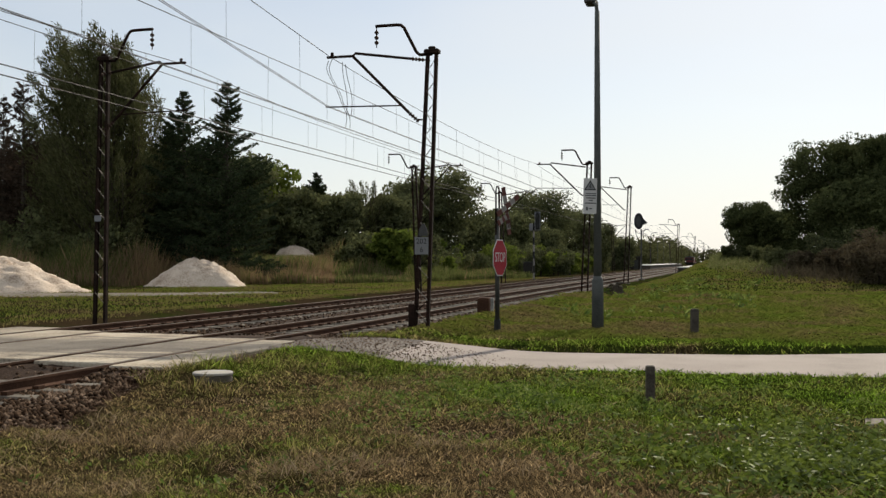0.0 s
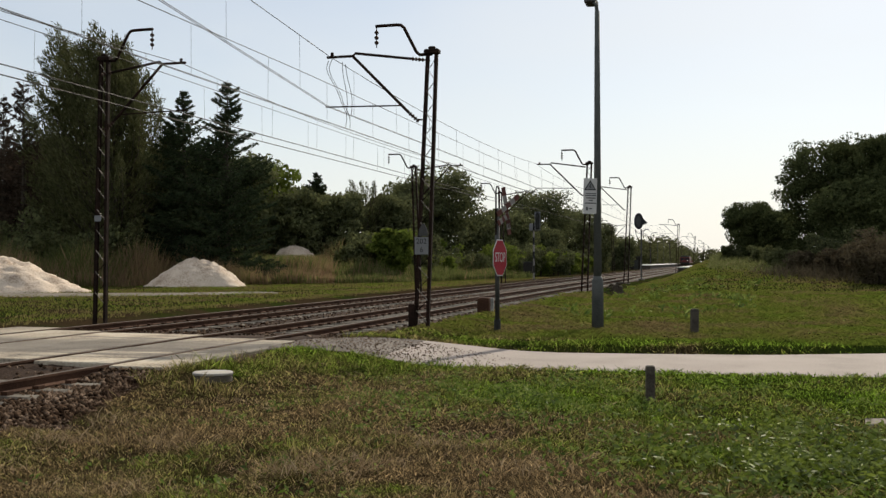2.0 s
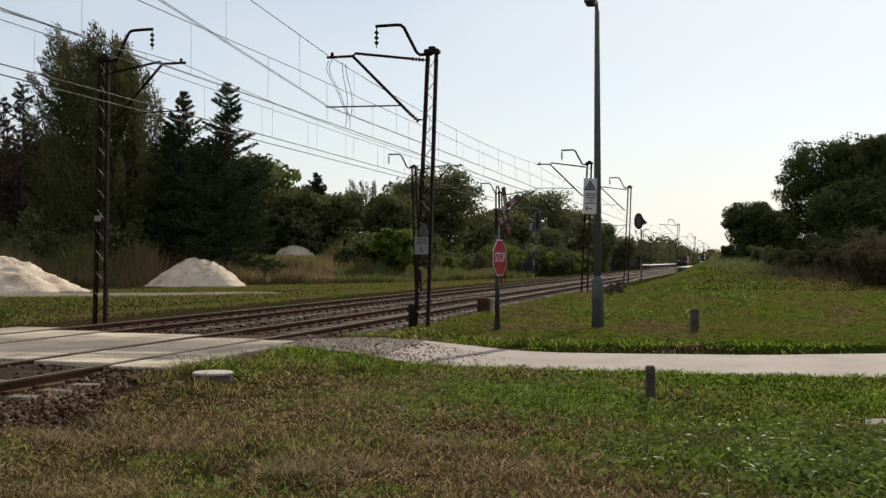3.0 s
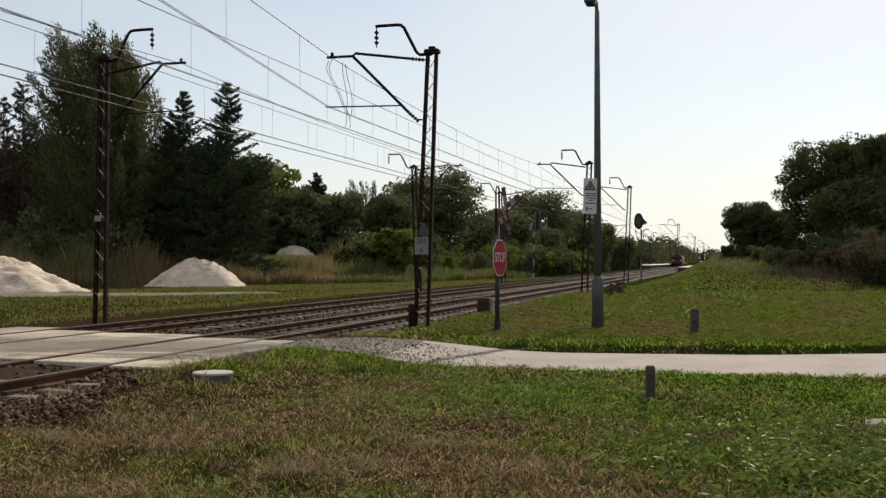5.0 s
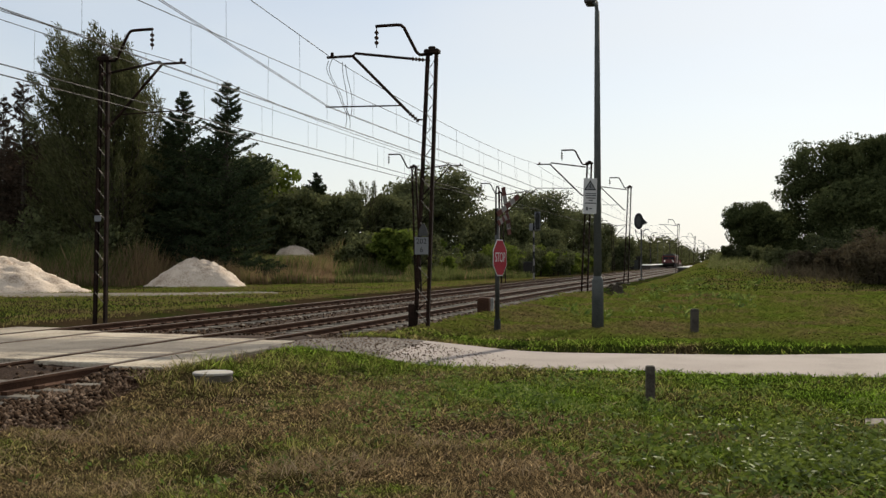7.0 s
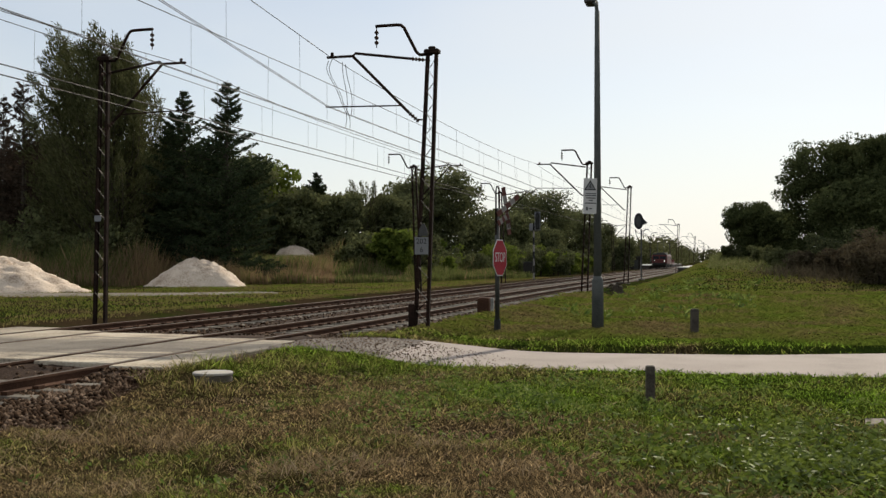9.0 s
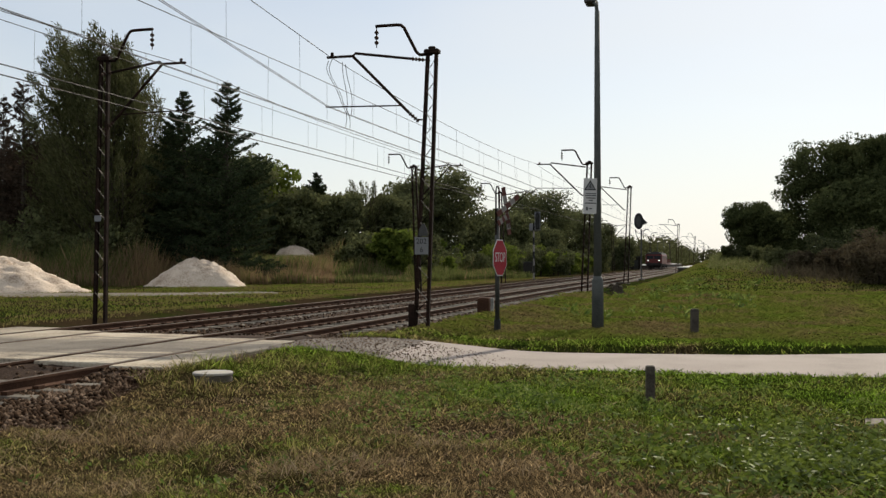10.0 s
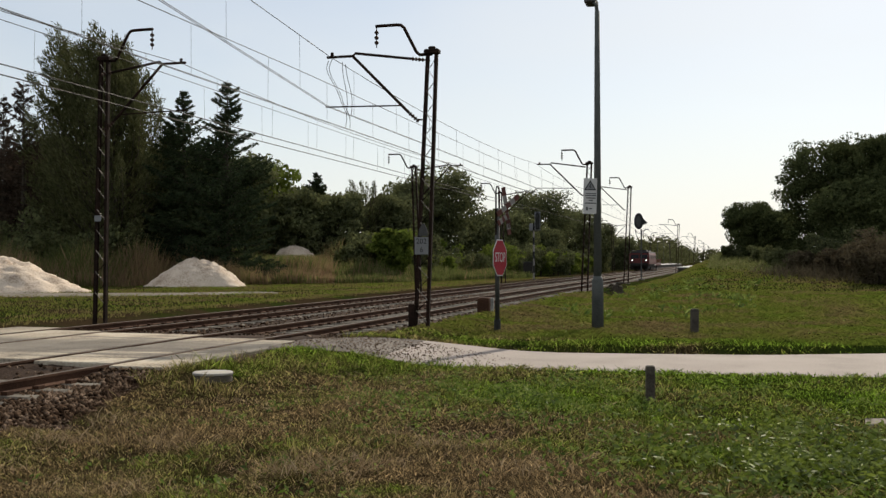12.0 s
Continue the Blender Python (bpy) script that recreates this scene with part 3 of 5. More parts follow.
# ---- overhead line ----
def discs(s, top, way, n, r, pitch):
    for k in range(n):
        p = Vector(top) + Vector(way) * (k + 0.5) * pitch
        d = Vector(way) * pitch
        s.tube([p - 0.35 * d, p - 0.1 * d, p + 0.15 * d, p + 0.4 * d], [r * 0.45, r, r * 0.9, r * 0.4], 8)


def mast(m, label, bracket=1, km_sign=False, small_plate=False, height=6.5, arm_z=None, lean=0.04, shift=0.0):
    """A lattice mast, its arms reaching towards -x; bracket: 1 over the track, -1 away from it, 0 none."""
    ob = thing("catenary_mast", m, label, "catenary mast", "masts along the tracks")
    arm_z = arm_z or height
    z0, z1 = -0.25, height - 0.1
    at = lambda x, z: x + lean * z
    for off, top_off in ((-0.15, -0.10), (0.15, 0.10)):
        s = Shape()
        for dx, dy, w, d in ((0, -0.045, 0.07, 0.01), (0, 0.045, 0.07, 0.01), (-0.033 if off < 0 else 0.033, 0, 0.01, 0.1)):
            vs = []
            for z, o in ((z0, off), (z1, top_off)):
                cx = at(o + dx, z)
                vs += [(cx - w / 2, dy - d / 2, z), (cx + w / 2, dy - d / 2, z), (cx + w / 2, dy + d / 2, z), (cx - w / 2, dy + d / 2, z)]
            s.add(vs, [(3, 2, 1, 0), (4, 5, 6, 7), (0, 1, 5, 4), (1, 2, 6, 5), (2, 3, 7, 6), (3, 0, 4, 7)])
        part("leg", s, MAST, ob)
    n = 24
    for k in range(n):
        za, zb = 0.2 + (z1 - 0.3) * k / n, 0.2 + (z1 - 0.3) * (k + 1) / n
        w = 0.13 - 0.045 * k / n
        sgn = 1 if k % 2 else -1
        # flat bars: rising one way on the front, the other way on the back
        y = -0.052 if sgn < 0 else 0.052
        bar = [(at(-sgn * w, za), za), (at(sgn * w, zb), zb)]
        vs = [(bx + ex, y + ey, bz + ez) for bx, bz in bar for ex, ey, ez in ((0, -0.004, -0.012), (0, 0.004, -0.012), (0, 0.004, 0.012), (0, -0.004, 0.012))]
        # bars rising one way take the painted sunlit tone, the others plain mast steel
        part("brace", Shape().add(vs, [(3, 2, 1, 0), (4, 5, 6, 7), (0, 1, 5, 4), (1, 2, 6, 5), (2, 3, 7, 6), (3, 0, 4, 7)]), SUNLIT_BRACE if (sgn < 0) == (lean > 0) else MAST, ob)
    part("foundation", Shape().box(0, 0, -0.28, 0.6, 0.5, 0.36, bevel=0.05), DARK_CONCRETE, ob)
    s = Shape().box(at(0, z1) + 0.0, 0, height - 0.06, 0.36, 0.2, 0.10, bevel=0.02)
    s.box(at(0, z1), 0, height + 0.02, 0.16, 0.14, 0.07, bevel=0.02)
    part("cap", s, MAST, ob)
    t = at(0, height - 0.1)
    if bracket:
        b = bracket
        pts = [(t, 0, height - 0.12), (t - b * 0.30, 0, height - 0.12), (t - b * 0.38, 0, height - 0.05), (t - b * 0.68, 0, height + 0.53),
               (t - b * 0.76, 0, height + 0.6), (t - b * 0.86, 0, height + 0.61), (t - b * 1.38, 0, height + 0.61)]
        part("bracket", Shape().tube(pts, 0.038, 8), MAST, ob, smooth=True)
        s = Shape()
        s.tube([(t - b * 1.36, 0, height + 0.61), (t - b * 1.36, 0, height + 0.1)], 0.012, 6)
        discs(s, (t - b * 1.36, 0, height + 0.52), (0, 0, -1), 3, 0.055, 0.12)
        part("hanging_insulator", s, INSULATOR, ob, "dark brown insulator string")
    q, h = shift, arm_z
    part("top_tube", Shape().tube([(q - 2.35, 0, h - 0.06), (q - 1.69, 0, h - 0.06), (q - 1.63, 0, h), (q - 0.25, 0, h - 0.2)], 0.032, 8), MAST, ob, smooth=True)
    part("diagonal_tube", Shape().tube([(q - 1.69, 0, h - 0.07), (q - 0.3, 0, h - 1.46)], 0.035, 8), MAST, ob)
    part("steady_tube", Shape().tube([(q - 2.38, 0, h - 1.24), (q - 0.48, 0, h - 1.28)], 0.018, 6), MAST, ob)
    s = Shape().tube([(q - 0.25, 0, h - 0.2), (t - 0.05, 0, h - 0.27)], 0.02, 6)
    discs(s, (q - 0.25, 0, h - 0.2), Vector((1, 0, -0.15)).normalized(), 4, 0.05, 0.08)
    part("top_insulator", s, INSULATOR, ob)
    s = Shape().tube([(q - 0.3, 0, h - 1.46), (q - 0.12, 0, h - 1.62), (q + 0.02, 0, h - 1.63)], 0.022, 6)
    discs(s, (q - 0.3, 0, h - 1.46), Vector((1, 0, -0.9)).normalized(), 4, 0.05, 0.08)
    part("foot_insulator", s, INSULATOR, ob)
    part("wire_clamp", Shape().box(q - 2.22, 0, h + 0.01, 0.07, 0.06, 0.09, bevel=0.015), MAST, ob)
    if km_sign:
        plate = part("distance_plate", Shape().box(0.03, -0.10, 1.95, 0.33, 0.012, 0.40, bevel=0.005), PALE_GREY, ob, "pale grey plate with black numerals")
        lettering("numerals", "202", 0.17, BLACK, plate, pose(0.03, -0.108, 2.05, 90, 0, 0))
        lettering("numerals", "6", 0.17, BLACK, plate, pose(0.03, -0.108, 1.86, 90, 0, 0))
        s = Shape().prism([(-0.05, 2.18), (0.19, 2.18), (0.16, 2.34), (0.09, 2.46), (0.05, 2.46), (-0.02, 2.34)], -0.105, -0.09)
        part("shield_plate", s, MAST_GREY, ob, "dull grey metal shield")
        part("switch_box", Shape().box(-0.21, -0.02, 0.30, 0.16, 0.18, 0.62, bevel=0.02), MAST, ob, "rusty upright steel box at the foot")
    if small_plate:
        part("number_plate", Shape().box(0.03, 0.07, 2.6, 0.2, 0.01, 0.15, bevel=0.004), PALE_GREY, ob, "small pale plate")
    return ob


def wire(name, points, r, label, category="wire"):
    single(name, Shape().tube(points, r, 5, caps=False), WIRE, Matrix(), label, category, "overhead wires")


def catenary(x, stops, seed, carry_z=6.6, contact_z=5.38, slack=0.01):
    """Contact wires, carrying wire and droppers of one track, held at the stops (y, sideways shift, rise)."""
    r = random.Random(seed)
    carry, contact = [], [[], []]
    drops = Shape()
    for (ya, sa, ra), (yb, sb, rb) in zip(stops, stops[1:]):
        n = max(6, int((yb - ya) / 3))
        sag = slack * (yb - ya) if ra == 0 else 0.0
        for k in range(n):
            u = k / n
            y, rise = ya + (yb - ya) * u, ra + (rb - ra) * u
            carry.append((x + sa + (sb - sa) * u, y, carry_z + rise - 4 * sag * u * (1 - u)))
            for e in (0, 1):
                contact[e].append((x + sa * 0.8 + (sb - sa) * 0.8 * u + (e - 0.5) * 0.05, y, contact_z + 1.2 * rise + 0.012 * math.sin(3.1 * u)))
        count = max(1, int((yb - ya) / 3.4))
        for k in range(1, count + 1):
            u = (k - 0.5) / count
            y, rise = ya + (yb - ya) * u, ra + (rb - ra) * u
            if y < 190:
                xx = x + sa + (sb - sa) * u
                drops.tube([(xx, y, carry_z + rise - 4 * sag * u * (1 - u)), (x + (sa + (sb - sa) * u) * 0.8, y + r.uniform(-0.05, 0.05), contact_z + 1.2 * rise)], 0.0036, 4, caps=False)
    wire("carrying_wire", carry, 0.009, "thin sagging carrying wire above a track")
    for c in contact:
        wire("contact_wire", c, 0.007, "thin dark contact wire over a track")
    single("dropper_wires", drops, WIRE, Matrix(), "thin upright dropper wires between overhead lines", "wire", kind="stuff")


near_label = "rusty lattice steel mast with cantilever arm over the near track"
far_label = "dark lattice steel mast with cantilever arm over the far track"
mast(pose(-6.84, 22.5, 0.12), near_label, 1, km_sign=True)
mast(pose(-6.84, 50, 0.1), near_label, 1)
mast(pose(-6.84, 71, 0.3), near_label, 1, height=6.6)
mast(pose(-15.36, 22.5, 0.2, 0, 0, 180), far_label, 1, small_plate=True, height=6.72, arm_z=6.5, lean=-0.016, shift=-0.06)
mast(pose(-15.36, 50, 0.15, 0, 0, 180), far_label, -1)
far_mast = mast(pose(-15.36, 70.5, 0.15, 0, 0, 180), far_label, -1)
tall = mast(pose(-6.84, 142, 0.3), near_label, 1)
for y in (212, 285, 355, 425):
    copy_thing(tall, pose(-6.84, y, 0.3))
for y in (142, 212, 285, 355, 425):
    copy_thing(far_mast, pose(-15.36, y, 0.3, 0, 0, 180))
stops_y = [-32, 22.5, 50, 71, 142, 212, 285, 355, 425, 500]
# at the crossing one length of wire rises to its anchor while the next takes over beside it
catenary(NEAR_TRACK, [(y, -0.05 if i % 2 else -0.2, 4.3 if i == 0 else 0) for i, y in enumerate(stops_y)], 1)
catenary(FAR_TRACK, [(y, 0.1 if i % 2 else -0.05, 0) for i, y in enumerate(stops_y)], 2)
catenary(-9.9, [(-32, 0, 0), (22.5, 0, 0), (71, 0, 0)], 3, 6.29, 5.28, 0.001)
catenary(-13.4, [(-32, 0, 0), (22.5, 0, 0), (71, 0, 0)], 4, 6.36, 5.28, 0.001)
# loops of jumper cable at the mast by the crossing
for a, b, bulge in (((-9.15, 22.5, 6.48), (-8.96, 22.7, 5.68), -0.10), ((-9.05, 22.5, 6.52), (-8.90, 22.7, 5.66), -0.13), ((-8.80, 22.5, 6.44), (-8.78, 22.7, 5.16), 0.05), ((-8.72, 22.5, 6.38), (-8.70, 22.8, 5.16), 0.07),
                    ((-8.96, 22.7, 5.68), (-9.0, 23.2, 4.95), 0.09), ((-8.90, 22.7, 5.66), (-8.92, 23.3, 4.93), 0.06)):
    a, b = Vector(a), Vector(b)
    pts = [a.lerp(b, t) + Vector((bulge * math.sin(3.14 * t) - 0.03 * math.sin(6.28 * t), -0.05 * math.sin(3.14 * t), 0.04 * math.sin(3.14 * t))) for t in [i / 14 for i in range(15)]]
    wire("jumper_cable", pts, 0.007, "thin drooping jumper cable between overhead wires", "cable")


# ---- signs, lamp post, markers ----
def octagon(r):
    return [(r * math.cos(math.pi / 8 + k * math.pi / 4) / math.cos(math.pi / 8), r * math.sin(math.pi / 8 + k * math.pi / 4) / math.cos(math.pi / 8)) for k in range(8)]


def crossing_sign():
    # local -y is the side that the signs face
    ob = thing("crossing_sign", pose(-5.35, 24.1, 0, 0, 0, 81), "red octagonal stop sign below red and white crossbucks on one post", "traffic sign")
    part("post", Shape().tube([(0, 0.06, 0.25), (0, 0.06, 3.0)], 0.055, 12), MAST_GREY, ob, smooth=True)
    part("post_base", Shape().tube([(0, 0.06, -0.1), (0, 0.06, 0.3)], [0.085, 0.08], 10), BLACK, ob, "black painted foot")
    part("hoop", Shape().tube([(-0.11, 0.05, 2.35), (-0.11, 0.05, 3.42), (-0.06, 0.05, 3.52), (0.06, 0.05, 3.52), (0.11, 0.05, 3.42), (0.11, 0.05, 2.35)], 0.022, 8), MAST, ob, smooth=True)
    plate = part("stop_plate", Shape().prism([(x, z + 1.80) for x, z in octagon(0.44)], -0.012, 0.0), (SIGN_WHITE,), ob, "red octagon with white rim and lettering")
    part("red_field", Shape().prism([(x, z + 1.80) for x, z in octagon(0.415)], -0.016, -0.0125), SIGN_RED, plate)
    lettering("lettering", "STOP", 0.33, SIGN_WHITE, plate, pose(0, -0.018, 1.80, 90, 0, 0) @ Matrix.Diagonal((0.86, 1, 1, 1)))
    face = pose(0.03, -0.06, 0, 0, 0, -20)
    for xc, zc, angle, half in ((0.16, 3.02, -77, 0.50), (0.20, 3.08, 32, 0.46), (0.02, 2.73, 30, 0.22), (0.22, 2.70, -80, 0.34)):
        ang = math.radians(angle)
        d, q = Vector((math.cos(ang), 0, math.sin(ang))), Vector((-math.sin(ang), 0, math.cos(ang)))
        y = -0.02 if angle > 0 else 0.005
        for i, (a, b) in enumerate(((-1, -0.6), (-0.6, -0.2), (-0.2, 0.2), (0.2, 0.6), (0.6, 1))):
            c = Vector((xc, y, zc))
            ps = [c + d * half * a - q * 0.065, c + d * half * b - q * 0.065, c + d * half * b + q * 0.065, c + d * half * a + q * 0.065]
            s = Shape().add([p for p in ps] + [p + Vector((0, 0.018, 0)) for p in ps], [(0, 1, 2, 3), (7, 6, 5, 4), (0, 4, 5, 1), (1, 5, 6, 2), (2, 6, 7, 3), (3, 7, 4, 0)])
            part("cross_board", s, FADED_WHITE if i % 2 else FADED_RED, ob, m=face)


def street_lamp():
    ob = thing("street_lamp", pose(-3.22, 26.0, 0), "tall grey lamp post with a warning board, beside the road", "street lamp")
    part("base_tube", Shape().tube([(0, 0, -0.1), (0, 0, 1.22), (0, 0, 1.34)], [0.15, 0.145, 0.105], 16), POLE, ob, smooth=True)
    part("pole", Shape().tube([(0, 0, 1.3), (0, 0, 8.1)], [0.105, 0.062], 14), POLE, ob, smooth=True)
    part("arm", Shape().tube([(0, 0, 8.05), (-0.02, 0, 8.22), (-0.05, 0, 8.30), (-0.12, 0.05, 8.36)], [0.05, 0.045, 0.04, 0.035], 10), POLE, ob, smooth=True)
    s = Shape().box(-0.18, 0.25, 8.42, 0.3, 0.6, 0.12, bevel=0.04)
    part("lantern", s, MAST_GREY, ob)
    board = part("warning_board", Shape().box(-0.17, -0.14, 3.37, 0.34, 0.012, 0.90, m=pose(0, 0, 0, 0, 1.5, 12), bevel=0.004), SIGN_WHITE, ob, "white board with a warning triangle and lines of text")
    face = pose(-0.17, -0.14, 3.37, 0, 1.5, 12)
    tri = lambda r, z: [(r * math.sin(k * 2.0944), z + r * math.cos(k * 2.0944)) for k in range(3)]
    part("triangle", Shape().prism(tri(0.175, 0.235), -0.0105, -0.0075), BLACK, board, m=face)
    part("triangle_field", Shape().prism(tri(0.125, 0.235), -0.0145, -0.0115), PALE_GREY, board, m=face)
    part("flash", Shape().prism([(0.005, 0.31), (0.02, 0.30), (0.0, 0.25), (0.02, 0.24), (-0.01, 0.18), (-0.005, 0.225), (-0.025, 0.235)], -0.0185, -0.0155), BLACK, board, m=face)
    for z, w in ((0.06, 0.26), (0.01, 0.28), (-0.05, 0.24), (-0.11, 0.10), (-0.18, 0.28), (-0.32, 0.08), (-0.33, 0.0)):
        if w:
            part("text_bar", Shape().box(0.02, -0.009, z, w, 0.004, 0.026), MAST_GREY, board, m=face)
    part("text_bar", Shape().box(-0.07, -0.009, -0.32, 0.05, 0.004, 0.09), MAST_GREY, board, m=face)


def marker(m, w, h, label):
    s = Shape().box(0, 0, h / 2 - 0.1, w, w, h + 0.2, bevel=w * 0.12)
    single("marker_post", s, DARK_CONCRETE, m, label, "marker post", "concrete marker posts")


crossing_sign()
street_lamp()
marker(pose(-0.93, 12.65, 0.02, 1, 0, 14), 0.105, 0.42, "short dark square concrete post in the grass by the road")
marker(pose(-0.80, 25.0, 0, 0, 1, 20), 0.17, 0.58, "weathered square concrete post in the grass beyond the road")


def well():
    ob = thing("cable_well", pose(-6.42, 11.86, 0.12), "round concrete well ring with a pale lid, in the grass", "manhole")
    part("ring", Shape().tube([(0, 0, -0.25), (0, 0, 0.12), (0, 0, 0.135)], [0.25, 0.25, 0.24], 32), DARK_CONCRETE, ob, smooth=False)
    part("lid", Shape().tube([(0, 0, 0.135), (0, 0, 0.155), (0, 0, 0.165), (0, 0, 0.172)], [0.255, 0.26, 0.25, 0.16], 36), LID, ob, "pale round concrete lid")


well()


def stub_box():
    ob = thing("cable_box", pose(-7.18, 30.2, 0.05), "low rust-brown cable box with a grey stake, beside the track", "cable box")
    part("box", Shape().box(0, 0, 0.2, 0.38, 0.36, 0.72, bevel=0.03), RUST, ob, "rust-brown steel box")
    part("stake", Shape().box(0.26, -0.05, 0.25, 0.09, 0.09, 0.62, bevel=0.015), CONCRETE, ob)


stub_box()


def stump():
    r = np.random.RandomState(4)
    s = Shape().tube([(0, 0, -0.2), (0.02, 0, 0.15), (0.05, 0, 0.5)], [0.36, 0.27, 0.22], 10)
    for k in range(12):
        a = r.uniform(0, 6.28)
        L = r.uniform(0.3, 0.6)
        z = r.uniform(0.05, 0.55)
        s.tube([(0, 0, z), (0.5 * L * math.cos(a), 0.5 * L * math.sin(a), z + r.uniform(-0.05, 0.15)), (L * math.cos(a), L * math.sin(a), z + r.uniform(-0.2, 0.2))], [0.09, 0.06, 0.02], 6)
    single("tree_stump", s, BARK, pose(-5.15, 49.0, float(land(-5.15, 49.0))), "dark old stump with broken roots, in the grass", "stump")


stump()


def signal(m, label, tall_head):
    ob = thing("railway_signal", m, label, "railway signal", "signals")
    if tall_head:
        for k in range(8):
            part("post_band", Shape().tube([(0, 0, 0.1 + 0.6 * k), (0, 0, 0.1 + 0.6 * (k + 1))], 0.075, 10), BLACK if k % 2 else FADED_WHITE, ob)
        part("foot", Shape().box(0, 0, 0.08, 0.45, 0.45, 0.2, bevel=0.03), DARK_CONCRETE, ob)
        part("head", Shape().box(0.32, -0.1, 5.1, 0.36, 0.22, 1.45, bevel=0.1), BLACK, ob)
        part("rim", Shape().box(0.32, 0.03, 5.1, 0.5, 0.02, 1.6, bevel=0.008), PALE_GREY, ob)
        part("side_box", Shape().box(-0.22, -0.05, 4.6, 0.3, 0.25, 0.6, bevel=0.03), PALE_GREY, ob)
        part("head_arm", Shape().box(0.1, 0, 4.25, 0.6, 0.08, 0.08), MAST_GREY, ob)
        for z in (4.65, 5.05, 5.45):
            part("lens_hood", Shape().tube([(0.32, -0.2, z), (0.32, -0.42, z)], [0.13, 0.15], 10), BLACK, ob)
    else:
        part("post", Shape().tube([(0, 0, -0.2), (0, 0, 4.2)], 0.06, 10), MAST_GREY, ob)
        oval = [(0.33 * math.cos(k * 0.3142) - 0.2, 4.85 + 0.62 * math.sin(k * 0.3142)) for k in range(20)]
        part("head", Shape().prism(oval, -0.06, 0.0), BLACK, ob)
        part("face", Shape().prism([((x + 0.2) * 0.6 - 0.22, (z - 4.85) * 0.7 + 4.85) for x, z in oval], -0.068, -0.062), MAST_GREY, ob, "dull grey signal face")
        rim = [(0.38 * math.cos(k * 0.3142) - 0.2, 4.85 + 0.67 * math.sin(k * 0.3142)) for k in range(20)]
        part("rim", Shape().prism(rim, 0.004, 0.03), MAST_GREY, ob)
        s = Shape().add([(-0.1, -0.06, 5.35), (-0.1, 0.3, 5.35), (0.52, -0.06, 4.7), (0.52, 0.3, 4.7), (-0.1, -0.06, 4.45), (-0.1, 0.3, 4.45)],
                        [(0, 2, 4), (1, 5, 3), (0, 1, 3, 2), (2, 3, 5, 4), (4, 5, 1, 0)])
        part("hood", s, BLACK, ob)
        part("cage", Shape().tube([(-0.5, 0, 4.2), (-0.35, 0, 3.9), (0.1, 0, 3.85), (0.35, 0, 4.2)], 0.03, 6), MAST_GREY, ob)
        part("stay", Shape().tube([(-0.5, 0, 4.15), (-0.05, 0, 2.5)], 0.02, 6), MAST_GREY, ob)
        part("foot", Shape().box(0, 0, 0.0, 0.5, 0.5, 0.3, bevel=0.04), DARK_CONCRETE, ob)
    return ob


signal(pose(-16.0, 85.5, 0.05, 0, 0, 10), "tall signal on a black and white banded post", True)
signal(pose(-6.9, 84.5, 0.15, 0, 0, 8), "dark oval-headed railway signal with hood and stay", False)

# relay cabinet by the far side
ob = thing("relay_cabinet", pose(-20.2, 105, 0), "dark grey metal relay cabinet at the weeds", "cabinet")
part("body", Shape().box(0, 0, 0.8, 1.0, 0.7, 1.6, bevel=0.04), LOCO_DARK, ob)
part("roof", Shape().box(0, 0, 1.64, 1.12, 0.82, 0.08, bevel=0.02), MAST_GREY, ob)

# ---- station in the distance ----
def platform(x0, x1, y0, y1, z, label):
    ob = thing("platform", pose(0, 0, 0), label, "platform", "station platforms", "structure")
    part("body", Shape().box((x0 + x1) / 2, (y0 + y1) / 2, z / 2 - 0.05, x1 - x0 - 0.3, y1 - y0 - 0.3, z - 0.1), DARK_CONCRETE, ob)
    n = 12
    for k in range(n):
        a, b = y0 + (y1 - y0) * k / n, y0 + (y1 - y0) * (k + 1) / n
        part("slab", Shape().box((x0 + x1) / 2, (a + b) / 2, z, x1 - x0, b - a - 0.05, 0.12, bevel=0.02), PLATFORM, ob)


platform(-19.0, -14.9, 205, 345, 0.95, "long pale concrete platform beyond the far track")
platform(-7.2, -4.6, 150, 290, 0.85, "pale concrete platform beside the near track")
ob = thing("signal_hut", pose(-17.2, 196, 0), "small dark flat-roofed hut at the platform end", "hut")
part("wall", Shape().box(0, 0, 1.2, 2.2, 2.4, 2.6, bevel=0.03), LOCO_DARK, ob)
part("roof", Shape().box(0, 0, 2.6, 2.5, 2.7, 0.15, bevel=0.03), LOCO_GREY, ob)
part("door", Shape().box(0.3, -1.22, 1.0, 0.85, 0.05, 2.0), MAST_GREY, ob)
s = thing("platform_lamp", pose(-17.5, 215, 0.9), "thin grey platform lamp with curved arm", "street lamp", "platform lamps")
part("pole", Shape().tube([(0, 0, 0), (0, 0, 6.5), (0.2, 0, 7.2), (1.0, 0, 7.5)], 0.06, 6), MAST_GREY, s)
part("lantern", Shape().box(1.2, 0, 7.5, 0.6, 0.3, 0.15, bevel=0.03), PALE_GREY, s)
for y in (240, 265, 290, 320):
    copy_thing(s, pose(-17.5, y, 0.9))


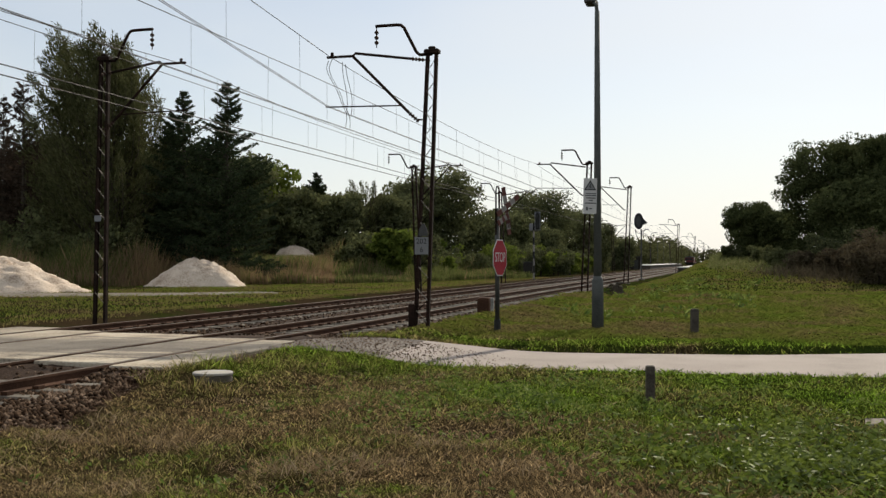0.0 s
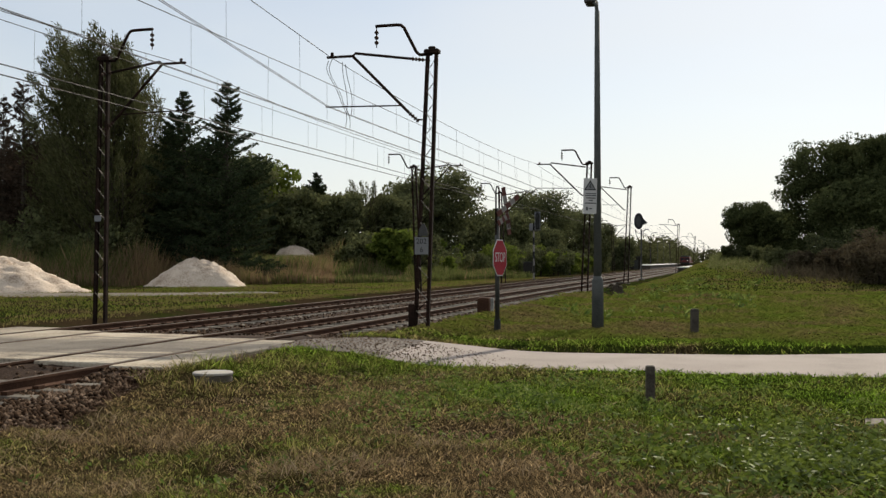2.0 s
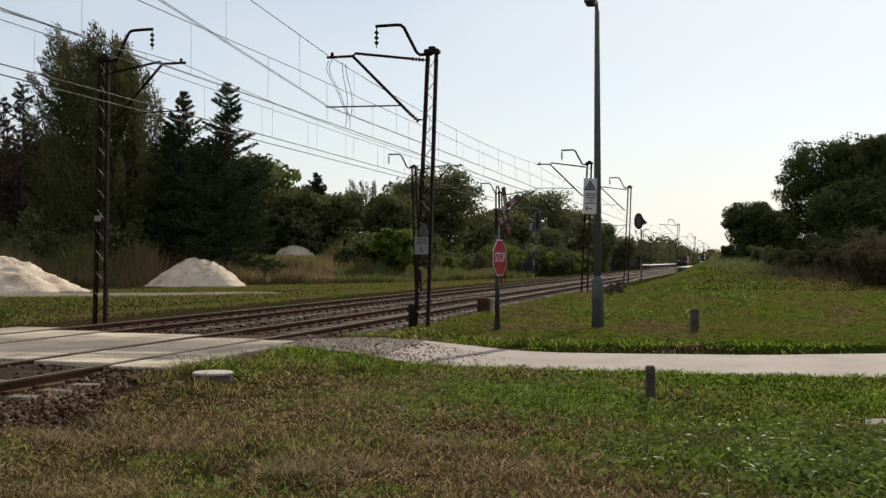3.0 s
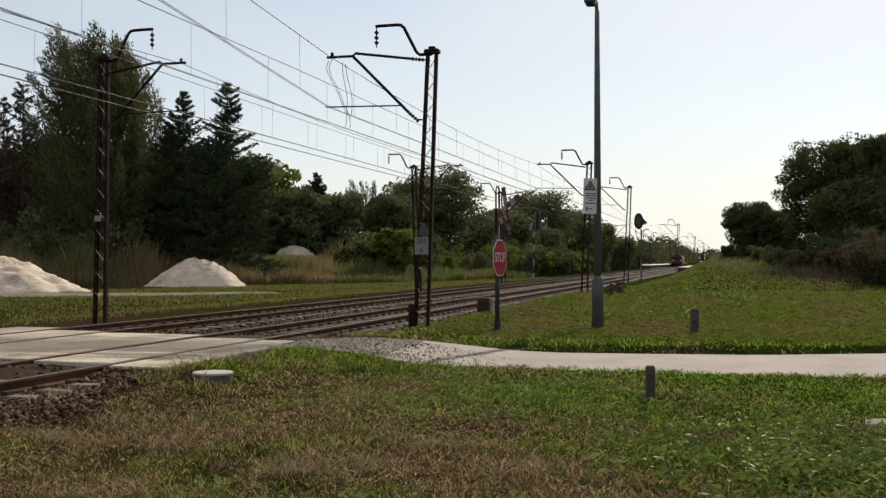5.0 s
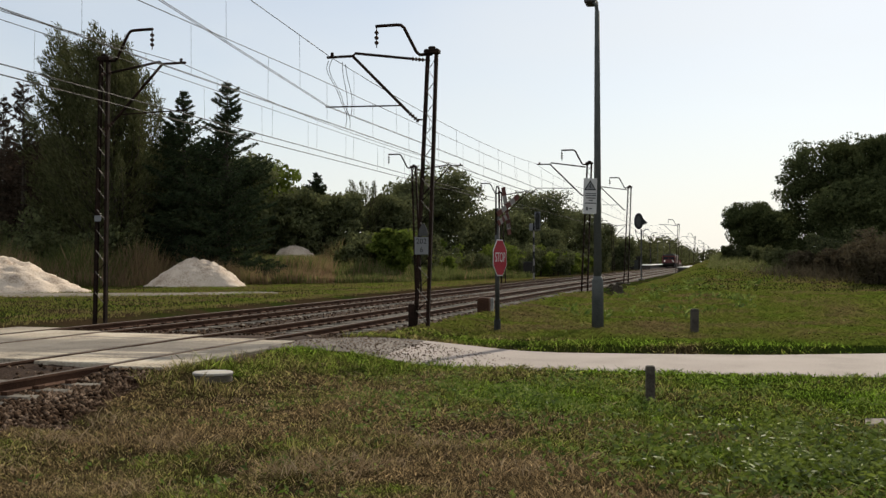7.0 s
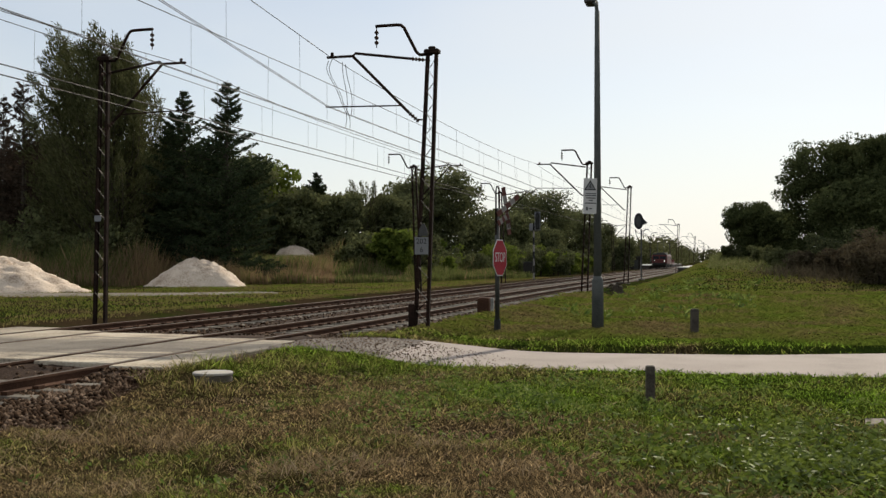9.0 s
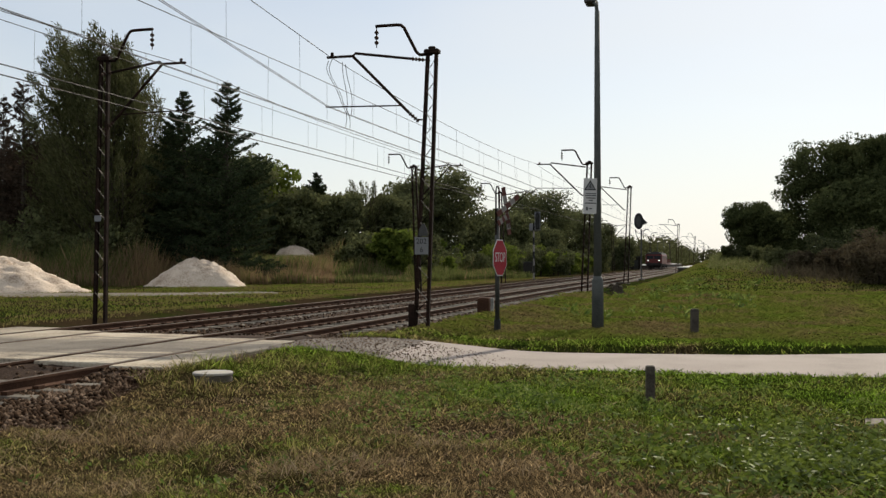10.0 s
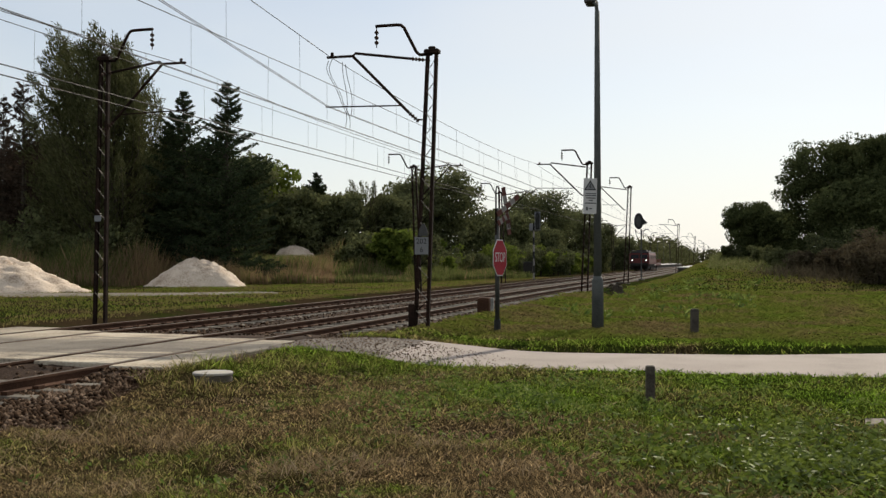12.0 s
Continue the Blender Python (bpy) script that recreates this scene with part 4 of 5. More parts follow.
# ---- sand heaps ----
def heap(m, rx, ry, h, seed, label, peaks=((0, 0, 1.0),), power=1.25):
    r = np.random.RandomState(seed)
    n, k = 72, 26
    vs, fs = [], []
    ph = r.uniform(0, 6.28, 6)
    for j in range(k + 1):
        q = j / k
        for i in range(n):
            a = 2 * math.pi * i / n
            wob = 1 + 0.09 * math.sin(2 * a + ph[0]) + 0.06 * math.sin(5 * a + ph[1]) + 0.03 * math.sin(11 * a + ph[2])
            x, y = rx * q * wob * math.cos(a), ry * q * wob * math.sin(a)
            z = max(p[2] * max(0.0, 1 - math.hypot(x / rx - p[0], y / ry - p[1]) ** power) for p in peaks) * h
            z += h * min(1, 3 * q) * (0.07 * noise.noise(Vector((x * 0.9, y * 0.9, seed))) + 0.055 * noise.noise(Vector((x * 2.6, y * 2.6, seed + 5))))
            z = (z + r.normal(0, 0.02 * h) * (q < 0.98)) * (1 - q ** 7)
            vs.append((x, y, z - 0.25 * (q > 0.97)))
    for j in range(k):
        fs += [(j * n + i, j * n + (i + 1) % n, (j + 1) * n + (i + 1) % n, (j + 1) * n + i) for i in range(n)]
    single("sand_mound", Shape().add(vs, fs), SAND, m, label, "sand heap", "sand heaps", smooth=True)


heap(pose(-39.4, 46.3, 0, 0, 0, 25), 5.6, 3.4, 3.0, 11, "large pale sand heap with an uneven top, by the dirt path", ((-0.42, 0, 1.0), (-0.08, 0.0, 0.76), (0.14, 0.0, 0.68)))
heap(pose(-35.0, 62.2, 0, 0, 0, 20), 3.35, 2.6, 1.95, 12, "pale sand heap with furrowed slopes, by the dirt path", ((-0.05, 0, 1.0), (0.15, 0, 0.96)))
heap(pose(-36.3, 81.2, 0, 0, 0, 20), 2.9, 2.2, 3.0, 13, "small pale sand heap among brown weeds", ((0, 0, 1.0), (0.2, 0, 0.94)), 2.2)


# ---- trees ----
def leaf_cloud(centres, size, r, along=None, slim=0.5):
    """A small pointed leaf at every centre; along: their main direction."""
    n = len(centres)
    d = r.normal(size=(n, 3))
    if along is not None:
        d = d * 0.55 + along
    d /= np.linalg.norm(d, axis=1)[:, None] + 1e-9
    e = np.cross(d, r.normal(size=(n, 3)))
    e /= np.linalg.norm(e, axis=1)[:, None] + 1e-9
    s = (size * r.uniform(0.6, 1.35, n))[:, None]
    v = np.stack([centres - d * s, centres + e * s * slim, centres + d * s, centres - e * s * slim], 1)
    return v.reshape(-1, 3)


def limbs(s, r, h, crown_low, rad, n, trunk_r):
    """A tapered, slightly bent trunk with limbs; returns the limb ends."""
    lean = r.uniform(-0.03, 0.03, 2) * h
    axis = lambda t: np.array([lean[0] * t * t, lean[1] * t * t, h * t])
    s.tube([axis(t) - (np.array([0, 0, 0.3]) if t == 0 else 0) for t in np.linspace(0, 0.93, 8)], [trunk_r * (1.2 - 1.1 * t) for t in np.linspace(0, 0.93, 8)], 8)
    ends = []
    for k in range(n):
        t = crown_low + (0.86 - crown_low) * (k + r.uniform(0, 1)) / n
        a = k * 2.4 + r.uniform(-0.5, 0.5)
        reach = rad * r.uniform(0.55, 0.95) * math.sin(math.pi * min(1, max(0.12, (1.05 - t) / (1.08 - crown_low)))) ** 0.5
        p = axis(t)
        q = p + np.array([math.cos(a) * reach, math.sin(a) * reach, reach * r.uniform(0.3, 0.8)])
        mid = (p + q) / 2 + np.array([0, 0, -0.08 * reach])
        s.tube([p, mid, q], [trunk_r * (0.5 - 0.35 * t), trunk_r * (0.3 - 0.18 * t), 0.02], 5)
        ends.append((p, q))
    return ends


def broadleaf(name, m, h, rad, seed, leaf, label, low=0.12, size=0.20, count=9000, slim=0.55, lumps=70):
    r = np.random.RandomState(seed)
    ob = thing(name, m, label, "tree", "trees beside the railway")
    wood = Shape()
    ends = limbs(wood, r, h, max(0.15, low), rad, 11, 0.018 * h + 0.05)
    part("trunk", wood, BARK, ob, smooth=True)
    c = []
    for k in range(lumps):
        if k < len(ends) * 2:
            p, q = ends[k % len(ends)]
            o = p + (q - p) * r.uniform(0.6, 1.05)
        else:
            t = r.uniform(low, 1) if k % 3 else r.uniform(0.6, 1)
            a = r.uniform(0, 6.28)
            g = math.sin(math.pi * min(1.0, max(0.0, 0.12 + 0.86 * (1 - (t - low) / (1 - low)) ** 0.8))) ** 0.55
            rr = rad * g * r.uniform(0.45, 0.98)
            o = np.array([math.cos(a) * rr, math.sin(a) * rr, h * t * 0.96])
        k_leaves = int(count / lumps)
        w = rad * r.uniform(0.16, 0.34)
        pts = r.normal(size=(k_leaves, 3))
        pts *= (r.uniform(0.25, 1, k_leaves) ** 0.5 / (np.linalg.norm(pts, axis=1) + 1e-9))[:, None]
        pts = o + pts * w * np.array([1, 1, 0.75])
        c.append(pts)
    core = r.normal(size=(count // 3, 3))
    core *= (r.uniform(0.1, 1, len(core)) ** 0.4 / np.linalg.norm(core, axis=1))[:, None]
    c.append(np.array([0, 0, h * (0.53 + low * 0.4)]) + core * np.array([rad * 0.74, rad * 0.74, h * 0.43]))
    c = np.concatenate(c)
    c[:, 2] = np.maximum(c[:, 2], 0.15)
    v = leaf_cloud(c, size, r, None, slim)
    part("crown", np_mesh("crown", v, np.arange(len(v)).reshape(-1, 4), leaf), leaf, ob)
    return ob


def spruce(m, h, rad, seed, label, leaf=None, sparse=1.0, low=0.04):
    """Whorls of drooping boughs with upturned tips, uneven in reach, on a straight trunk."""
    r = np.random.RandomState(seed)
    ob = thing("spruce_tree", m, label, "tree", "trees beside the railway")
    wood = Shape().tube([(0, 0, -0.3), (0.05, 0, h * 0.5), (0, 0, h)], [0.016 * h, 0.009 * h, 0.012], 8)
    c, along = [], []
    z = h * low
    while z < h * 0.985:
        t = z / h
        reach = rad * (1 - t) ** 0.68 * (0.86 + 0.14 * math.sin(9 * t + seed)) + 0.10
        n = max(4, int((5 + 7 * (1 - t)) * sparse))
        for k in range(n):
            a = r.uniform(0, 6.28)
            L = reach * r.uniform(0.55, 1.15)
            d = np.array([math.cos(a), math.sin(a), -0.10 + 0.5 * t])
            p = np.array([0, 0, z + r.uniform(-0.15, 0.15)])
            tip = p + d * L + np.array([0, 0, 0.2 * L])
            if L > 0.6:
                wood.tube([p, p + d * L * 0.6, tip], [0.035, 0.02, 0.008], 4)
            m_count = int((34 * L + 16) * sparse)
            u = r.uniform(0.08, 1, m_count) ** 0.7
            side = np.array([-math.sin(a), math.cos(a), 0])
            spread = (1 - u) * 0.26 * L + 0.07
            q = p + d * (L * u)[:, None] + np.array([0, 0, 0.2 * L]) * (u ** 2)[:, None]
            q = q + side * (r.normal(size=m_count) * spread)[:, None] + np.array([0, 0, -1]) * (r.uniform(0, 0.2, m_count) * (0.5 + L * 0.2))[:, None]
            c.append(q)
            along.append(np.tile(d + np.array([0, 0, -0.3]), (m_count, 1)))
        z += h * 0.019 + 0.05
    c, along = np.concatenate(c), np.concatenate(along)
    v = leaf_cloud(c, 0.15, r, along, 0.30)
    part("trunk", wood, BARK, ob)
    part("crown", np_mesh("crown", v, np.arange(len(v)).reshape(-1, 4), leaf or NEEDLE), leaf or NEEDLE, ob)
    return ob


def willow(m, h, rad, seed, label, plumes, leaves, lean=(-1.9, -0.5), size=0.15):
    """Many upswept feathery plumes that the wind bends over to one side."""
    r = np.random.RandomState(seed)
    ob = thing("willow_tree", m, label, "tree", "trees beside the railway")
    axis = lambda t: np.array([lean[0] * t * t, lean[1] * t * t, h * t])
    wood = Shape().tube([axis(t) - (np.array([0, 0, 0.3]) if t == 0 else 0) for t in np.linspace(0, 0.85, 8)], [0.022 * h * (1.1 - t) for t in np.linspace(0, 0.85, 8)], 8)
    c, along = [], []
    for k in range(plumes):
        ti = 0.12 + 0.86 * ((k + r.uniform(0, 1)) / plumes) ** 0.85
        wide = rad * (1.0 if ti < 0.55 else 1.0 - 0.62 * ((ti - 0.55) / 0.45) ** 1.3)
        a = k * 2.4 + r.uniform(-0.6, 0.6)
        out = np.array([math.cos(a), math.sin(a), 0]) * wide * r.uniform(0.4, 1.0) ** 0.6
        tip = axis(ti) + out + np.array([0, 0, r.uniform(-0.4, 0.5)])
        root = axis(max(0.04, ti - r.uniform(0.16, 0.3))) + out * 0.25
        bend = WIND * r.uniform(0.3, 0.9)
        mid = (root + tip) / 2 + out * 0.12
        wood.tube([root, mid, tip + bend * 0.6], [0.05 + 0.003 * h, 0.035, 0.01], 4)
        u = r.uniform(0.28, 1.08, leaves) ** 0.85
        q = root * ((1 - u) ** 2)[:, None] + 2 * mid * (u * (1 - u))[:, None] + tip * (u ** 2)[:, None]
        q = q + bend * (u ** 2)[:, None] + r.normal(size=(leaves, 3)) * ((0.09 + 0.42 * np.clip(1.1 - u, 0, 1)) * rad / 5.4 * 1.25)[:, None]
        c.append(q)
        along.append(np.tile((tip - root) / (np.linalg.norm(tip - root) + 1e-6) + WIND * 0.5, (leaves, 1)))
    c, along = np.concatenate(c), np.concatenate(along)
    c[:, 2] = np.maximum(c[:, 2], 0.2)
    v = leaf_cloud(c, size, r, along, 0.24)
    part("trunk", wood, BARK, ob, smooth=True)
    part("crown", np_mesh("crown", v, np.arange(len(v)).reshape(-1, 4), WILLOW_HAZE_LEAF), WILLOW_HAZE_LEAF, ob)
    return ob


WIND = np.array([-0.55, -0.1, 0.75])
dark_tree = "dark green broadleaf tree with a dense uneven crown"
TREES = [
    ("feather", -46.6, 70.2, 19.6, 6.5), ("bare", -53.5, 68.1, 16.1, 4.0), ("bare", -57.7, 71.0, 15.6, 3.6),
    ("spruce", -40.3, 69.7, 14.9, 4.8), ("spruce", -36.1, 68.8, 15.3, 5.3), ("spruce", -43.6, 73.0, 13.0, 3.0),
    ("leafy", -52.8, 83.8, 12.6, 5.5), ("brown", -60.5, 81.7, 13.2, 5.5), ("brown", -62.5, 78.0, 12.1, 4.6),
    ("leafy", -46.7, 82.4, 11.6, 4.6), ("leafy", -41.4, 81.9, 11.6, 3.4), ("light", -41.6, 88.0, 11.3, 3.1),
    ("light", -44.6, 88.3, 10.0, 2.9), ("spruce", -37.1, 88.3, 10.0, 3.0), ("leafy", -37.4, 85.1, 8.3, 2.9),
    ("leafy", -35.1, 88.8, 8.0, 2.9), ("feather", -33.5, 92.4, 9.2, 3.0), ("leafy", -31.8, 94.9, 8.3, 2.9),
    ("leafy", -30.6, 106.0, 11.6, 5.0), ("leafy", -31.4, 100.4, 8.8, 3.0), ("leafy", -32.0, 104.0, 10.7, 4.3), ("leafy", -27.6, 111.8, 6.9, 2.7),
    ("light", -27.4, 81.7, 4.3, 1.9), ("leafy", -30.6, 82.8, 3.2, 2.2), ("leafy", -24.9, 138.5, 11.2, 5.0),
    ("leafy", -27.8, 130.5, 8.5, 3.2), ("leafy", -21.9, 149.8, 9.6, 3.9), ("leafy", -19.9, 160.7, 7.8, 3.0),
    ("leafy", -19.6, 191.9, 6.2, 3.2), ("leafy", 1.9, 96.0, 5.0, 2.4), ("leafy", 4.2, 94.5, 4.2, 2.1),
    ("leafy", 6.6, 79.6, 8.9, 3.2), ("leafy", 9.2, 77.2, 9.1, 2.6), ("leafy", 11.4, 75.7, 9.2, 2.5), ("leafy", 8.6, 72.8, 5.6, 3.2),
    ("leafy", -66.0, 70.0, 13.0, 4.5), ("leafy", -50.0, 76.0, 9.5, 4.6), ("brown", -57.0, 75.0, 10.5, 4.6), ("leafy", -44.0, 77.0, 9.0, 4.0), ("leafy", -62.0, 88.0, 14.0, 6.0), ("leafy", -55.0, 94.0, 13.0, 6.0), ("leafy", -47.0, 93.0, 11.0, 5.0), ("leafy", -33.0, 108.0, 8.0, 4.0), ("leafy", -26.0, 122.0, 7.5, 3.6), ("leafy", -23.5, 128.0, 6.0, 3.2), ("leafy", -34.0, 100.0, 8.0, 3.5), ("leafy", -40.5, 92.0, 9.0, 3.6), ("leafy", 13.0, 82.0, 9.0, 3.2),
]


def trees():
    for i, (kind, x, y, top, rad) in enumerate(TREES):
        z = float(land(x, y))
        m = pose(x, y, z - 0.05, 0, 0, (i * 47) % 360)
        h = top
        if kind == "feather":
            willow(pose(x, y, z - 0.05), h, rad, 100 + i, "tall grey-green willow with wind-swept feathery branches", 210 if h > 15 else 60, 400 if h > 15 else 160,
                   (-1.9, -0.5) if h > 15 else (-0.3, 0), 0.17 if h > 15 else 0.13)
        elif kind == "spruce":
            spruce(m, h, rad, 100 + i, "dark pointed spruce tree with drooping branches")
        elif kind == "bare":
            spruce(m, h, rad, 100 + i, "half-dead brown conifer with thin bare branches", DEAD_NEEDLE, 0.62, 0.08)
        elif kind == "brown":
            broadleaf("broadleaf_tree", m, h, rad, 100 + i, DEAD_NEEDLE, "dull brown half-bare tree at the wood's edge", 0.02, 0.17, 13000, 0.4, 120)
        elif kind == "light":
            broadleaf("leafy_bush" if h < 6 else "broadleaf_tree", m, h, rad, 100 + i, LIGHT_LEAF,
                      "bright green rounded bush at the edge of the wood" if h < 6 else "sunlit yellow-green young tree at the wood's edge", 0.04, 0.17, 7000)
        else:
            size, count = 0.115 + 0.007 * rad, 14000 + 1300 * rad
            if x > 0:
                size, count = size * 0.88, count * 1.1
            else:
                deep = x < -40 and y > 80
                size, count = size * (1.7 if deep else 1.38), count * (0.26 if deep else 0.54)
            broadleaf("broadleaf_tree", m, h, rad, 100 + i, DARK_LEAF if x > 0 else LEAF, dark_tree, 0.02, size, int(count), 0.46, 150)


def shrubs():
    rows = [(7.4, 56.0, 1.9, 1.8), (9.2, 57.0, 2.3, 2.0), (4.6, 68.0, 1.1, 1.2), (11.0, 58.0, 2.4, 2.1), (2.6, 84.0, 1.2, 1.2), (0.2, 90.0, 1.0, 1.0), (13.0, 60.0, 2.6, 2.2), (8.2, 60.5, 2.2, 2.0), (10.2, 62.0, 2.6, 2.3), (6.4, 63.5, 1.4, 1.5), (11.8, 56.5, 2.0, 2.0), (3.6, 74.0, 1.1, 1.4), (6.6, 69.0, 2.0, 2.0)]
    for i, (x, y, h, w) in enumerate(rows):
        broadleaf("shrub", pose(x, y, float(land(x, y)) - 0.05), h, w, 300 + i, SHRUB_BROWN if i in (0, 1, 2, 7, 9, 10) else LEAF, "dull brown-green shrub on the grassy bank", 0.02, 0.10, 4200, 0.45, 60)
    for i, (x, y, h) in enumerate(((-58, 66, 4.5), (-53, 66.5, 4.2), (-49, 66, 4.6), (-45, 67, 4.0), (-41, 73, 4.4), (-38.5, 84.5, 3.4), (-33.2, 86.5, 3.6), (-31, 86, 4.0), (-28.5, 90, 4.4))):
        broadleaf("shrub", pose(x, y, 0), h, h * 0.72, 360 + i, LEAF, "dense dark shrub below the trees", 0.02, 0.17, 3600, 0.5, 50)
    r = random.Random(8)
    for i in range(22):
        y = 86 + 46 * i / 22
        x = -26.5 - 0.14 * (95 - y) + r.uniform(-2.5, 1.0) + (3.0 if y > 100 else 0)
        if y < 82:
            x -= 6
        h = r.uniform(1.6, 3.4)
        broadleaf("shrub", pose(x, y, 0), h, h * 0.8, 330 + i, LEAF if i % 3 else LIGHT_LEAF, "dense low green shrub along the wood", 0.02, 0.13, 2600, 0.5, 36)


def far_woods():
    r = np.random.RandomState(9)
    c = []
    for k in range(300):
        t = r.uniform(0, 1)
        y = 330 + 900 * r.uniform(0, 1) ** 1.5
        x = -20 - 0.02 * (y - 330) - r.uniform(0, 70) * t
        if r.uniform() < 0.16:
            x, y = 14 + r.uniform(0, 60), 150 + r.uniform(0, 300)
        h = r.uniform(8, 13) * (0.75 + y / 2200)
        n = 100
        p = r.normal(size=(n, 3))
        p /= np.linalg.norm(p, axis=1)[:, None]
        p *= r.uniform(0.5, 1, (n, 1)) ** 0.5
        c.append(np.array([x, y, h * 0.5]) + p * np.array([h * 0.42, h * 0.42, h * 0.5]))
    v = leaf_cloud(np.concatenate(c), 0.52, r, None, 0.7)
    c = []
    for k in range(170):
        h = r.uniform(15, 23)
        p = r.normal(size=(130, 3))
        p *= (r.uniform(0.4, 1, 130) ** 0.5 / np.linalg.norm(p, axis=1))[:, None]
        c.append(np.array([r.uniform(-260, 260), r.uniform(1420, 1560), h * 0.45]) + p * np.array([h * 0.5, h * 0.5, h * 0.5]))
    v = np.concatenate([v, leaf_cloud(np.concatenate(c), 1.7, r, None, 0.7)])
    # distance haze is put into the woods through this paler leaf colour
    single("distant_woods", np_mesh("distant_woods", v, np.arange(len(v)).reshape(-1, 4), WILLOW_HAZE_LEAF), WILLOW_HAZE_LEAF, Matrix(), "distant dark green woodland beyond the station", "woods", kind="stuff")


def blades(name, x, y, z, h, w, bend, r, material, label, category, way=None):
    """Bent upright blades, pointed at both ends; way: the side to which each bends."""
    n = len(x)
    a, b = r.uniform(0, 6.28, n), r.uniform(0, 6.28, n) if way is None else way
    base = np.stack([x, y, z], -1)
    side = np.stack([np.cos(a), np.sin(a), np.zeros(n)], -1) * (w / 2)[:, None]
    out = np.stack([np.cos(b), np.sin(b), np.zeros(n)], -1) * (h * bend)[:, None]
    up = np.array([0, 0, 1.0]) * h[:, None]
    v = np.stack([base, base + side + up * 0.55 + out * 0.3, base + up + out, base - side + up * 0.55 + out * 0.3], 1)
    return single(name, np_mesh(name, v.reshape(-1, 3), np.arange(n * 4).reshape(-1, 4), material, lushness=np.repeat(lush(x, y), 4)), material, Matrix(), label, category, kind="stuff")


def free(x, y):
    """Where nothing but turf lies."""
    near, far = road_edges(x)
    rag = 0.10 * np.sin(3.1 * x) + 0.07 * np.sin(7.3 * x + 1)
    on_road = (x > -7.45) & (y > near + rag) & (y < far + rag * 0.7)
    on_bed = (x < -7.1 + 0.55 * step(11.0, 8.5, y) - 0.25 * np.sin(1.7 * y) + 0.15 * np.sin(4.1 * y)) & (x > -16.1)
    on_well = (x + 6.42) ** 2 + (y - 11.80) ** 2 < 0.17
    on_sand = ((x - 2.0) / 0.75) ** 2 + ((y - 11.7) / 0.45) ** 2 < 1
    return ~(on_road | on_bed | on_well | on_sand)


def meadow_grass():
    r = np.random.RandomState(21)
    # tufts, thicker on the closer ground
    n, k = 78000, 9
    y = 5.4 * (50 / 5.4) ** r.uniform(0, 1, n) ** 1.05
    x = r.uniform(-0.88, 0.38, n) * y
    ok = free(x, y) & (x > -7.3)
    for cx, cy, rx, ry, deep in HOLLOWS:
        ok &= r.uniform(0, 1, n) > 0.93 * np.exp(-((x - cx) / rx) ** 2 - ((y - cy) / ry) ** 2)
    x, y = x[ok], y[ok]
    patchy = np.sin(1.1 * x + 2 * np.sin(0.7 * y)) * np.sin(0.9 * y + 1.7 * np.sin(0.8 * x)) + 0.6 * np.sin(3.7 * x + 2 * np.sin(2.9 * y)) * np.sin(4.3 * y)
    near, far = road_edges(x)
    lawn = np.exp(-((x - 0.9) / 2.2) ** 2 - ((y - 13.6) / 1.7) ** 2)
    size = (0.034 + 0.022 * np.clip(patchy, -0.8, 1.2) + 0.028 * np.exp(-((y - far - 0.4) / 0.5) ** 2) + 0.016 * np.exp(-((y - near + 0.3) / 0.5) ** 2)) * r.uniform(0.5, 1.8, len(x)) * (1 - 0.45 * lawn) + 0.016
    size *= 1 + 0.9 * step(20, 45, y)
    x, y, size = (np.repeat(v, k) for v in (x, y, size))
    n = len(x)
    way, off = r.uniform(0, 6.28, n), r.uniform(0, 1, n) ** 0.7 * size * (0.9 + 1.6 * step(19, 24, y))
    x, y = x + off * np.cos(way), y + off * np.sin(way)
    h = size * r.uniform(0.5, 1.25, n)
    w = 0.0052 * (1 + y / 9) * r.uniform(0.6, 1.4, n) * (1 + 1.5 * step(20, 26, y))
    bend, close = r.uniform(0.3, 1.7, n) * (1 + 0.8 * step(20, 26, y)), y < 22.0
    for sel, name, mat in ((close, "meadow_grass", BLADES), (~close, "roadside_grass", FAR_BLADES)):
        blades(name, x[sel], y[sel], land(x[sel], y[sel]) - 0.008, h[sel], w[sel], bend[sel], r, mat, "short mown grass, straw-brown in patches and green in others", "grass", way[sel])
    # taller single tufts, and rank growth round the well and along the deck
    n, k = 900, 16
    x, y, tall = r.uniform(-7, 3.5, n), 5.6 + 11 * r.uniform(0, 1, n), r.uniform(0.06, 0.14, n)
    for cx, cy, rx, ry, m in ((-7.15, 11.7, 0.3, 0.5, 40), (-6.85, 12.5, 0.25, 0.45, 40), (-6.3, 13.6, 0.4, 0.5, 50), (-5.6, 14.7, 0.5, 0.4, 60), (-4.9, 15.3, 0.5, 0.2, 40), (-7.2, 9.7, 0.25, 0.3, 30), (-6.3, 11.2, 0.4, 0.15, 20)):
        x, y, tall = np.append(x, r.normal(cx, rx, m)), np.append(y, r.normal(cy, ry, m)), np.append(tall, r.uniform(0.12, 0.26, m))
    ok = free(x, y) & (x > -0.88 * y) & (y < 15.6)
    x, y, size = np.repeat(x[ok], k), np.repeat(y[ok], k), np.repeat(tall[ok], k)
    n = len(x)
    way = r.uniform(0, 6.28, n)
    blades("grass_tufts", x + 0.05 * np.cos(way), y + 0.05 * np.sin(way), land(x, y) - 0.01, size * r.uniform(0.5, 1.1, n), 0.008 * r.uniform(0.6, 1.3, n), r.uniform(0.3, 1.2, n), r, BLADES, "taller ragged grass tufts missed by the mower", "grass", way)
